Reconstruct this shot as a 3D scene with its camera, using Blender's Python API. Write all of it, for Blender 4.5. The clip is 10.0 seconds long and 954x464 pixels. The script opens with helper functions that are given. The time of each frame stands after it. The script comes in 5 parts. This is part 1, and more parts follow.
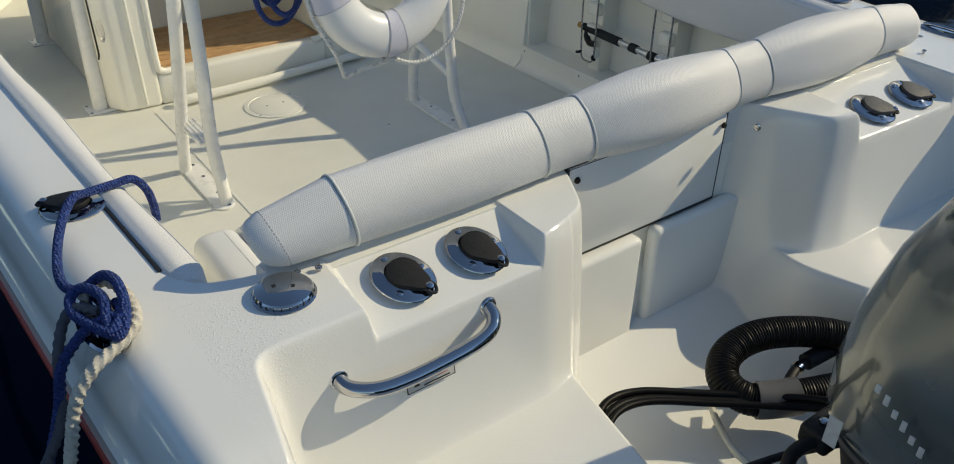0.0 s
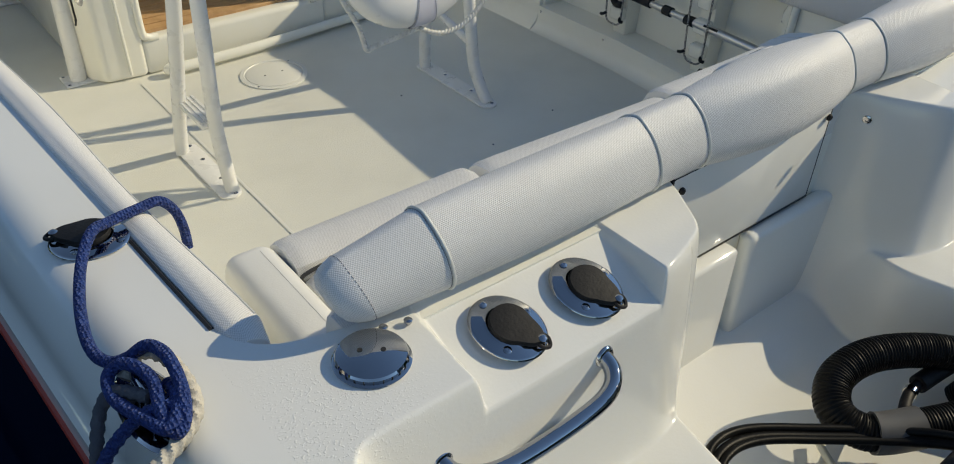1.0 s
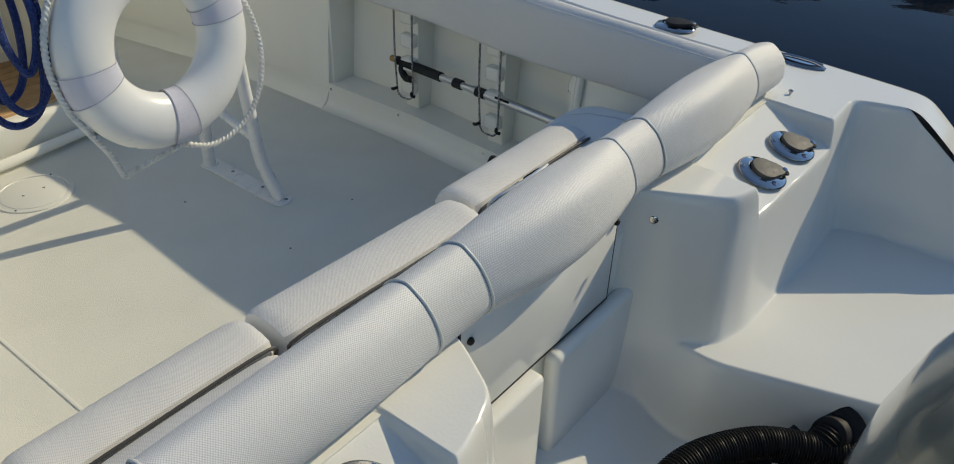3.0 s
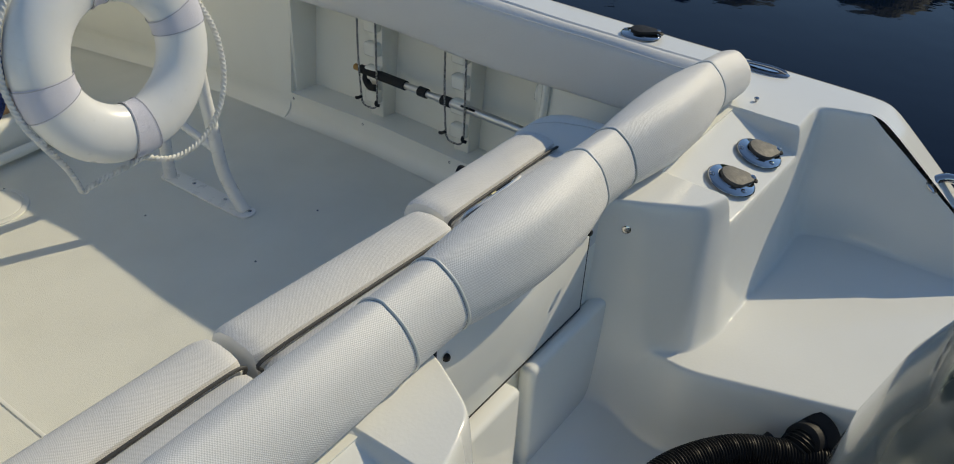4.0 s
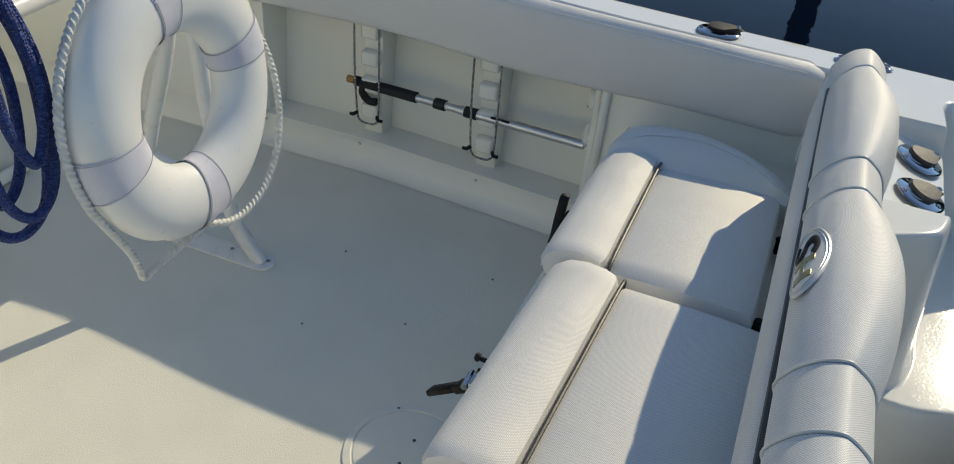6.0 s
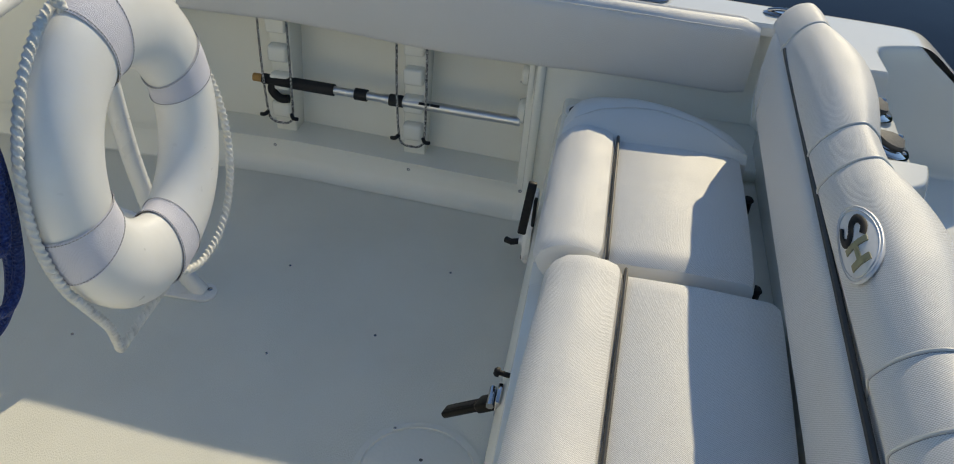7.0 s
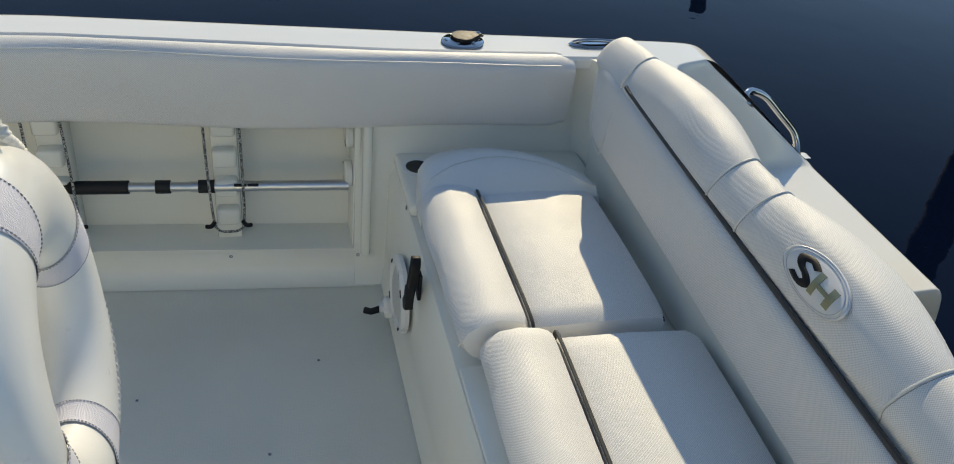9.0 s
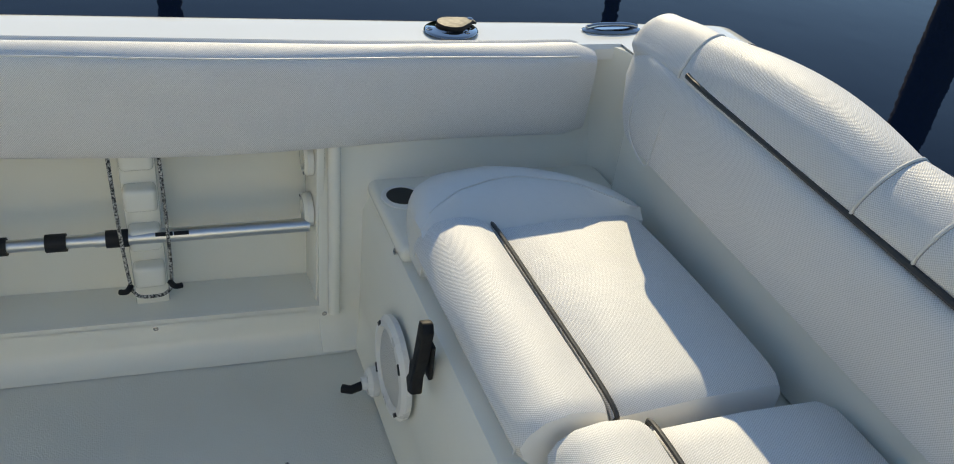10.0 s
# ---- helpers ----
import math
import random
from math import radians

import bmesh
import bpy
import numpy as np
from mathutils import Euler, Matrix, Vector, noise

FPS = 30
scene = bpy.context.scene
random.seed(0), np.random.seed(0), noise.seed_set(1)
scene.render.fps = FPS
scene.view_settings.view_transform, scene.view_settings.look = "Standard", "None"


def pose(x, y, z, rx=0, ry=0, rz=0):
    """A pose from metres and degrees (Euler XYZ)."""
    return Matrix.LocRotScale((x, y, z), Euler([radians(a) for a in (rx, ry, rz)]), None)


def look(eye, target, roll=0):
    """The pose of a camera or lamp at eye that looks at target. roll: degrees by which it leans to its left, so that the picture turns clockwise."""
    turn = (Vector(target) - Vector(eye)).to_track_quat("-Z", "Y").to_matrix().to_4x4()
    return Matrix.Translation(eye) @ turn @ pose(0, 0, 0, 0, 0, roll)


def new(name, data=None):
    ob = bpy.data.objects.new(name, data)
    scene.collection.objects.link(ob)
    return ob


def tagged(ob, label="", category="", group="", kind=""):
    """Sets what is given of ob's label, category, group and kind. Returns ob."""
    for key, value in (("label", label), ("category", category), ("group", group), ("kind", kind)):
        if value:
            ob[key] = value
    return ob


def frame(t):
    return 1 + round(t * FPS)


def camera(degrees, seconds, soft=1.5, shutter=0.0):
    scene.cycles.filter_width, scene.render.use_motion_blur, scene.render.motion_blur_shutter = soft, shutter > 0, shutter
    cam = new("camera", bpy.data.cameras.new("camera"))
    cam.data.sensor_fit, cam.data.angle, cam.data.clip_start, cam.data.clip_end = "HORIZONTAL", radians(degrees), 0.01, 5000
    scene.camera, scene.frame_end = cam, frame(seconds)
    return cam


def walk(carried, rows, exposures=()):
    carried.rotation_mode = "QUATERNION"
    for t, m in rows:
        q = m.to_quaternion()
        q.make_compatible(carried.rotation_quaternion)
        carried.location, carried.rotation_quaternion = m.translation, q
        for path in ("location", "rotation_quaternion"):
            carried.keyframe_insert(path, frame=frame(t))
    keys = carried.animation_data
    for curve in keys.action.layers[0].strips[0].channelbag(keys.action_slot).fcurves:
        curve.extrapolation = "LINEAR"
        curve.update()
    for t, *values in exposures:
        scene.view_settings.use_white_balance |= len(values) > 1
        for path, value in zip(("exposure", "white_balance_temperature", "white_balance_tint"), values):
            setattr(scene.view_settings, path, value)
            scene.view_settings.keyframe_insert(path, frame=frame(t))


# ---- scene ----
cam = camera(59.2, 10.0, 1.0)
PATH = [
    (0, (-1.259, -1.002, 1.446), (-0.257, 0.345, 0.359), 0.9),
    (0.5, (-1.267, -0.786, 1.442), (-0.252, 0.533, 0.333), 1.6),
    (1, (-1.258, -0.655, 1.413), (-0.234, 0.583, 0.222), 1.9),
    (1.5, (-1.192, -0.586, 1.398), (-0.212, 0.597, 0.117), 1.9),
    (2, (-1.146, -0.557, 1.404), (-0.153, 0.603, 0.112), 1.1),
    (2.5, (-1.081, -0.547, 1.446), (-0.018, 0.65, 0.247), -1.1),
    (3, (-1.009, -0.554, 1.496), (0.306, 0.451, 0.373), 2.0),
    (3.2, (-1.0, -0.559, 1.493), (0.356, 0.41, 0.386), 2.4),
    (4.5, (-1.005, -0.484, 1.498), (0.385, 0.407, 0.369), 3.7),
    (5, (-1.034, -0.396, 1.481), (0.48, 0.297, 0.374), 6.0),
    (5.5, (-1.08, -0.115, 1.466), (0.459, 0.488, 0.34), 7.0),
    (6, (-1.058, 0.223, 1.426), (0.492, 0.784, 0.293), 5.3),
    (6.2, (-1.057, 0.311, 1.413), (0.526, 0.769, 0.28), 3.3),
    (7.3, (-0.976, 0.559, 1.454), (0.604, 0.729, 0.238), 5.9),
    (7.5, (-0.95, 0.583, 1.442), (0.628, 0.74, 0.223), 6.3),
    (8, (-0.903, 0.621, 1.428), (0.603, 0.739, 0.117), 3.1),
    (8.5, (-0.864, 0.796, 1.453), (0.686, 0.663, 0.196), 3.6),
    (9, (-0.842, 0.929, 1.513), (0.715, 0.427, 0.363), 7.6),
    (9.5, (-0.711, 1.018, 1.42), (0.847, 0.371, 0.347), 9.9),
    (10, (-0.377, 0.966, 1.245), (1.152, 0.275, 0.157), 7.6),
]
EXPOSURES = [(0.0, 0.06, 8750, 5), (2.5, 0.0, 8600, 5), (4.5, 0.06, 8750, 5), (5.2, 0.18, 8800, 5), (6.0, 0.18, 8900, 5), (7.5, 0.20, 9150, 6), (8.5, 0.27, 9500, 5), (9.5, 0.53, 9250, 5), (10.0, 0.56, 9300, 5)]
walk(cam, [(t, look(eye, target, roll)) for t, eye, target, roll in PATH], EXPOSURES)

# ---- light ----
SUN = Vector((1.53, -0.52, 1.0)).normalized()
sun = new("sun", bpy.data.lights.new("sun", "SUN"))
sun.data.energy, sun.data.angle, sun.data.color = 2.86, radians(0.53), (1.0, 0.962, 0.865)
sun.matrix_world = look(SUN * 30, (0, 0, 0))
world = bpy.data.worlds.new("sky")
scene.world = world
world.use_nodes = True
sky = world.node_tree.nodes.new("ShaderNodeTexSky")
sky.sky_type, sky.sun_disc = "NISHITA", False
sky.dust_density, sky.ozone_density, sky.altitude = 0.0, 3.5, 2500.0
sky.sun_elevation, sky.sun_rotation = math.asin(SUN.z), math.atan2(SUN.x, SUN.y)
deep = world.node_tree.nodes.new("ShaderNodeMix")
deep.data_type, deep.blend_type = "RGBA", "MULTIPLY"
deep.inputs[0].default_value, deep.inputs[7].default_value = 1.0, (0.88, 0.97, 1.06, 1.0)
world.node_tree.links.new(sky.outputs[0], deep.inputs[6])
world.node_tree.links.new(deep.outputs[2], world.node_tree.nodes["Background"].inputs[0])
world.node_tree.nodes["Background"].inputs[1].default_value = 0.162


# ---- materials ----
def material(name, color, rough=0.5, metal=0.0, spot=None, spot_size=8.0, spot_amount=0.5, bump=(), coat=0.0, spec=0.5, random_value=0.0):
    """color, a second colour mixed in by noise, and bumps: (kind, scale, height)."""
    m = bpy.data.materials.new(name)
    m.use_nodes = True
    nt = m.node_tree
    b = nt.nodes["Principled BSDF"]
    b.inputs["Base Color"].default_value = (*color, 1)
    b.inputs["Roughness"].default_value, b.inputs["Metallic"].default_value = rough, metal
    b.inputs["Coat Weight"].default_value, b.inputs["Coat Roughness"].default_value = coat, 0.06
    b.inputs["Specular IOR Level"].default_value = spec
    at = nt.nodes.new("ShaderNodeTexCoord").outputs["Object"]

    def noise_of(scale, detail=4.0):
        n = nt.nodes.new("ShaderNodeTexNoise")
        n.inputs["Scale"].default_value, n.inputs["Detail"].default_value = scale, detail
        nt.links.new(at, n.inputs["Vector"])
        return n.outputs["Fac"]

    if spot:
        mix = nt.nodes.new("ShaderNodeMix")
        mix.data_type = "RGBA"
        mix.inputs[6].default_value, mix.inputs[7].default_value = (*color, 1), (*spot, 1)
        ramp = nt.nodes.new("ShaderNodeMapRange")
        ramp.inputs[1].default_value, ramp.inputs[2].default_value, ramp.inputs[4].default_value = 0.42, 0.72, spot_amount
        nt.links.new(noise_of(spot_size), ramp.inputs[0])
        nt.links.new(ramp.outputs[0], mix.inputs[0])
        nt.links.new(mix.outputs[2], b.inputs["Base Color"])
        rr = nt.nodes.new("ShaderNodeMapRange")
        rr.inputs[3].default_value, rr.inputs[4].default_value = rough * 0.75, min(1, rough * 1.3)
        nt.links.new(noise_of(spot_size * 3.1), rr.inputs[0])
        nt.links.new(rr.outputs[0], b.inputs["Roughness"])
    normal = None
    for kind, scale, height in bump:
        bp = nt.nodes.new("ShaderNodeBump")
        bp.inputs["Distance"].default_value = height
        if kind == "noise":
            out = noise_of(scale, 3.0)
        elif kind == "blisters":
            grains = nt.nodes.new("ShaderNodeMapRange")
            grains.inputs[1].default_value, grains.inputs[2].default_value = 0.55, 0.70
            nt.links.new(noise_of(scale, 2.0), grains.inputs[0])
            away = nt.nodes.new("ShaderNodeVectorMath")
            away.operation, away.inputs[1].default_value = "DISTANCE", (-0.98, -0.07, 0.665)
            nt.links.new(at, away.inputs[0])
            patch = nt.nodes.new("ShaderNodeMapRange")
            patch.inputs[1].default_value, patch.inputs[2].default_value, patch.inputs[3].default_value, patch.inputs[4].default_value = 0.04, 0.16, 1.0, 0.0
            nt.links.new(away.outputs["Value"], patch.inputs[0])
            both = nt.nodes.new("ShaderNodeMath")
            both.operation = "MULTIPLY"
            nt.links.new(grains.outputs[0], both.inputs[0])
            nt.links.new(patch.outputs[0], both.inputs[1])
            out = both.outputs[0]
        elif kind in ("voronoi", "weave"):
            v = nt.nodes.new("ShaderNodeTexVoronoi")
            v.inputs["Scale"].default_value, v.inputs["Randomness"].default_value = scale, 0.55 if kind == "voronoi" else 0.1
            turn = nt.nodes.new("ShaderNodeMapping")
            if kind == "weave":
                v.voronoi_dimensions = "2D"
                cloth = nt.nodes.new("ShaderNodeTexCoord").outputs["UV"]
                turn.inputs["Rotation"].default_value = (0, 0, 0.785)
                turn.inputs["Scale"].default_value = (1.0, 1.25, 1.0)
            else:
                cloth = at
            nt.links.new(cloth, turn.inputs["Vector"])
            nt.links.new(turn.outputs[0], v.inputs["Vector"])
            out = v.outputs["Distance"]
            if kind == "weave":
                hole = nt.nodes.new("ShaderNodeMapRange")
                hole.inputs[1].default_value, hole.inputs[2].default_value, hole.inputs[3].default_value, hole.inputs[4].default_value = 0.30, 0.66, 1.0, 0.66
                nt.links.new(out, hole.inputs[0])
                dots = nt.nodes.new("ShaderNodeMix")
                dots.data_type, dots.blend_type = "RGBA", "MULTIPLY"
                dots.inputs[0].default_value = 1.0
                nt.links.new(b.inputs["Base Color"].links[0].from_socket, dots.inputs[6])
                nt.links.new(hole.outputs[0], dots.inputs[7])
                nt.links.new(dots.outputs[2], b.inputs["Base Color"])
        else:
            w = nt.nodes.new("ShaderNodeTexWave")
            w.bands_direction = kind
            w.inputs["Scale"].default_value = scale
            nt.links.new(at, w.inputs["Vector"])
            out = w.outputs["Fac"]
        nt.links.new(out, bp.inputs["Height"])
        if normal:
            nt.links.new(normal, bp.inputs["Normal"])
        normal = bp.outputs[0]
    if normal:
        nt.links.new(normal, b.inputs["Normal"])
    return m


GEL = material("gelcoat", (0.80, 0.80, 0.765), 0.08, spot=(0.72, 0.72, 0.68), spot_size=2.2, spot_amount=0.5, bump=(("noise", 5, 0.0012),))
GEL_DECK = material("deck_gelcoat", (0.80, 0.80, 0.765), 0.07, spot=(0.73, 0.73, 0.69), spot_size=2.4, spot_amount=0.5, bump=(("noise", 5, 0.0012), ("noise", 170, 0.0002), ("blisters", 260, 0.0004)))
GEL_IN = material("cockpit_gelcoat", (0.87, 0.86, 0.78), 0.22, spot=(0.80, 0.79, 0.71), spot_size=3.0, spot_amount=0.5, bump=(("noise", 7, 0.001),))
NONSKID = material("nonskid_deck", (0.73, 0.727, 0.66), 0.55, spot=(0.65, 0.648, 0.585), spot_size=4.0, spot_amount=0.6, bump=(("voronoi", 300, 0.0005), ("noise", 90, 0.0002)))
VINYL = material("woven_vinyl", (0.82, 0.815, 0.80), 0.52, spot=(0.765, 0.755, 0.73), spot_size=5.0, spot_amount=0.5, bump=(("weave", 330, 0.0005), ("noise", 9, 0.0018)))
VINYL_PLAIN = material("smooth_vinyl", (0.78, 0.78, 0.75), 0.4, spot=(0.73, 0.73, 0.69), spot_size=6.0, spot_amount=0.5, bump=(("noise", 10, 0.002), ("noise", 300, 0.0003)))
PIPING = material("dark_piping", (0.045, 0.045, 0.045), 0.45, bump=(("noise", 200, 0.0005),))
PALE_PIPING = material("pale_piping", (0.70, 0.70, 0.67), 0.45)
THREAD = material("grey_thread", (0.30, 0.30, 0.31), 0.8)
CHROME = material("polished_steel", (0.43, 0.435, 0.45), 0.04, 1.0, spot=(0.50, 0.50, 0.50), spot_size=30, spot_amount=0.4)
ALU = material("brushed_aluminium", (0.66, 0.67, 0.68), 0.33, 1.0, bump=(("noise", 140, 0.0003),))
BLACK = material("black_plastic", (0.008, 0.008, 0.009), 0.55, spec=0.3, spot=(0.018, 0.018, 0.02), spot_size=30, bump=(("noise", 220, 0.0004),))
RUBBER = material("grey_rubber", (0.055, 0.056, 0.06), 0.6, spot=(0.10, 0.10, 0.10), spot_size=40, bump=(("noise", 160, 0.0006),))
HOSE = material("black_corrugated_plastic", (0.004, 0.004, 0.004), 0.42, spec=0.16, bump=(("noise", 220, 0.0003),))
DULL = material("grey_sleeve", (0.09, 0.09, 0.092), 0.5, spot=(0.13, 0.13, 0.13), spot_size=20)
HOOKBLACK = material("foam_grip", (0.012, 0.012, 0.013), 0.7, bump=(("noise", 250, 0.0006),))
POWDER = material("white_powder_coat", (0.80, 0.80, 0.78), 0.28, spot=(0.74, 0.74, 0.71), spot_size=9, bump=(("noise", 60, 0.0004),), coat=0.2)
RING = material("life_ring_vinyl", (0.80, 0.80, 0.785), 0.3, spot=(0.71, 0.71, 0.69), spot_size=6, spot_amount=0.55, bump=(("noise", 6, 0.003), ("noise", 22, 0.0006)), coat=0.2)
STRAP = material("strap_webbing", (0.66, 0.66, 0.74), 0.75, bump=(("X", 260, 0.0002), ("Z", 260, 0.0002)))
BLUE = material("blue_braid", (0.006, 0.030, 0.16), 0.6, spot=(0.022, 0.070, 0.28), spot_size=150, spot_amount=0.9, bump=(("voronoi", 210, 0.006),))
WHITEROPE = material("white_rope", (0.74, 0.73, 0.69), 0.75, spot=(0.46, 0.44, 0.38), spot_size=60, bump=(("noise", 400, 0.0008),))
TANROPE = material("weathered_rope", (0.58, 0.54, 0.46), 0.8, spot=(0.26, 0.24, 0.2), spot_size=50, bump=(("noise", 300, 0.001),))
DOCKLINE = material("dark_dock_line", (0.085, 0.088, 0.105), 0.85, spec=0.2, spot=(0.13, 0.13, 0.14), spot_size=60, bump=(("noise", 300, 0.001),))
TEAK = material("oiled_teak", (0.56, 0.34, 0.17), 0.5, spot=(0.44, 0.245, 0.11), spot_size=22, spot_amount=0.8, bump=(("noise", 80, 0.0006),))
SEAM = material("black_caulk", (0.02, 0.018, 0.016), 0.6)
ENGINE = material("engine_paint", (0.11, 0.13, 0.125), 0.24, 0.5, spot=(0.13, 0.15, 0.145), spot_size=4, coat=0.9)
DECAL = material("white_decal", (0.55, 0.55, 0.53), 0.45, spot=(0.4, 0.4, 0.38), spot_size=60)
REDDECAL = material("red_decal", (0.5, 0.06, 0.04), 0.4)
GOLD = material("gold_badge", (0.36, 0.34, 0.22), 0.35, 0.6)
BADGE = material("badge_face", (0.76, 0.755, 0.74), 0.35, 0.0, spot=(0.70, 0.70, 0.69), spot_size=40)
CORK = material("cork_tip", (0.45, 0.25, 0.08), 0.8, spot=(0.3, 0.16, 0.05), spot_size=90)
REDSTRIPE = material("red_stripe", (0.45, 0.05, 0.03), 0.4)
WOODPILE = material("wet_piling", (0.05, 0.04, 0.03), 0.8, spot=(0.09, 0.075, 0.06), spot_size=6, bump=(("noise", 18, 0.02),))
LEAVES = material("far_foliage", (0.05, 0.075, 0.03), 0.9, spot=(0.025, 0.04, 0.018), spot_size=0.8, bump=(("noise", 2, 0.3),))
HATCH = material("hatch_plastic", (0.74, 0.74, 0.69), 0.35, bump=(("noise", 120, 0.0005),))
# near-black for gaps, slots and openings, the pad's drawn shadow gap too
GAP_DARK = material("dark_gap", (0.02, 0.02, 0.02), 0.6)


# ---- mesh tools ----
def mesh(name, bm, mat, smooth=True, angle=40):
    bmesh.ops.recalc_face_normals(bm, faces=bm.faces)
    me = bpy.data.meshes.new(name)
    if smooth:
        for f in bm.faces:
            f.smooth = True
        for e in bm.edges:
            if len(e.link_faces) == 2 and e.calc_face_angle(0) > radians(angle):
                e.smooth = False
    bm.to_mesh(me)
    bm.free()
    for m in (mat if isinstance(mat, (list, tuple)) else [mat]):
        me.materials.append(m)
    return me


def thing(name, label, category, at=(0, 0, 0), group="", kind="", bm=None, mat=None, rz=0.0):
    ob = new(name, mesh(name, bm, mat) if bm else None)
    ob.matrix_world = pose(*at, 0, 0, rz)
    return tagged(ob, label, category, group, kind)


def part(name, bm, mat, parent, label="", smooth=True, at=None):
    ob = new(name, mesh(name, bm, mat, smooth))
    ob.parent = parent
    if at is not None:
        ob.matrix_basis = at
    if label:
        tagged(ob, label)
    return ob


def structure(name, bm, mat, label, category, smooth=True):
    ob = new(name, mesh(name, bm, mat, smooth))
    return tagged(ob, label, category, kind="structure")


def box(lo, hi, r=0.0, seg=3, bm=None):
    out = bm or bmesh.new()
    b = bmesh.new()
    bmesh.ops.create_cube(b, size=1)
    for v in b.verts:
        v.co = [lo[i] + (v.co[i] + 0.5) * (hi[i] - lo[i]) for i in range(3)]
    if r:
        bmesh.ops.bevel(b, geom=b.edges[:], offset=r, segments=seg, profile=0.5, affect="EDGES")
    return merge(out, b)


def merge(out, b, m=None):
    if m is not None:
        bmesh.ops.transform(b, matrix=m, verts=b.verts)
    tmp = bpy.data.meshes.new("tmp")
    b.to_mesh(tmp)
    b.free()
    out.from_mesh(tmp)
    bpy.data.meshes.remove(tmp)
    return out


def prism(points, z0, z1, r=0.0, seg=3):
    b = bmesh.new()
    lo = [b.verts.new((x, y, z0)) for x, y in points]
    hi = [b.verts.new((x, y, z1)) for x, y in points]
    b.faces.new(lo), b.faces.new(hi)
    n = len(points)
    for i in range(n):
        b.faces.new((lo[i], lo[(i + 1) % n], hi[(i + 1) % n], hi[i]))
    bmesh.ops.recalc_face_normals(b, faces=b.faces)
    if r:
        bmesh.ops.bevel(b, geom=b.edges[:], offset=r, segments=seg, profile=0.5, affect="EDGES")
    return b


def loft(rings, closed=True, caps=True, bm=None):
    b = bm or bmesh.new()
    rows = [[b.verts.new(p) for p in ring] for ring in rings]
    n = len(rings[0])
    uv = b.loops.layers.uv.verify()
    mid = [Vector(p) for p in rings[len(rings) // 2]]
    us, vs = [0.0], [0.0]
    for p, q in zip(mid, mid[1:] + mid[:1]):
        us.append(us[-1] + (q - p).length)
    for r0, r1 in zip(rings, rings[1:]):
        vs.append(vs[-1] + (sum((Vector(p) for p in r1), Vector()) / n - sum((Vector(p) for p in r0), Vector()) / n).length)
    for k, (a, c) in enumerate(zip(rows, rows[1:])):
        for i in range(n if closed else n - 1):
            f = b.faces.new((a[i], a[(i + 1) % n], c[(i + 1) % n], c[i]))
            for lp, at in zip(f.loops, ((us[i], vs[k]), (us[i + 1], vs[k]), (us[i + 1], vs[k + 1]), (us[i], vs[k + 1]))):
                lp[uv].uv = at
    if caps and closed:
        b.faces.new(rows[0][::-1]), b.faces.new(rows[-1])
    return b


def smooth_path(points, n=8, closed=False):
    """Catmull-Rom through the points."""
    p = [Vector(q) for q in points]
    out = []
    count = len(p) if closed else len(p) - 1
    for i in range(count):
        a, b, c, d = (p[(i + k) % len(p)] if closed else p[min(max(i + k, 0), len(p) - 1)] for k in (-1, 0, 1, 2))
        for j in range(n):
            t = j / n
            out.append(0.5 * ((2 * b) + (c - a) * t + (2 * a - 5 * b + 4 * c - d) * t * t + (3 * b - a - 3 * c + d) * t ** 3))
    if not closed:
        out.append(p[-1])
    return out


def tube(points, r, seg=12, closed=False, twist=0.0, lobes=0, lobe=0.0, ribs=None, bm=None, flat=1.0):
    """A tube along a path; lobes and twist lay it like a rope; ribs = (pitch, depth) like a hose."""
    p = [Vector(q) for q in points]
    if ribs or lobes:
        step = ribs[0] / 4 if ribs else r * 0.28
        fine = [p[0]]
        for a, c in zip(p, p[1:] + ([p[0]] if closed else [])):
            k = max(1, int((c - a).length / step))
            fine += [a.lerp(c, (j + 1) / k) for j in range(k)]
        p = fine[:-1] if closed else fine
    b = bm or bmesh.new()
    n = len(p)
    up = Vector((0, 0, 1))
    rings, run = [], 0.0
    side = None
    for i in range(n):
        d = (p[(i + 1) % n] - p[i - 1]) if closed else (p[min(i + 1, n - 1)] - p[max(i - 1, 0)])
        d.normalize()
        if side is None:
            side = d.cross(up if abs(d.z) < 0.9 else Vector((1, 0, 0))).normalized()
        side = (side - d * side.dot(d)).normalized()
        other = d.cross(side)
        if i:
            run += (p[i] - p[i - 1]).length
        rr = r
        if ribs:
            rr = r + ribs[1] * (0.5 + 0.5 * math.cos(2 * math.pi * run / ribs[0]))
        ring = []
        for k in range(seg):
            a = 2 * math.pi * k / seg
            q = rr * (1 + (lobe * math.cos(lobes * (a + twist * run)) if lobes else 0))
            ring.append(p[i] + side * math.cos(a) * q + other * math.sin(a) * q * flat)
        rings.append(ring)
    if closed:
        rings.append(rings[0])
        rows = [[b.verts.new(q) for q in ring] for ring in rings[:-1]]
        rows.append(rows[0])
        for a, c in zip(rows, rows[1:]):
            for k in range(seg):
                b.faces.new((a[k], a[(k + 1) % seg], c[(k + 1) % seg], c[k]))
        return b
    return loft(rings, bm=b)


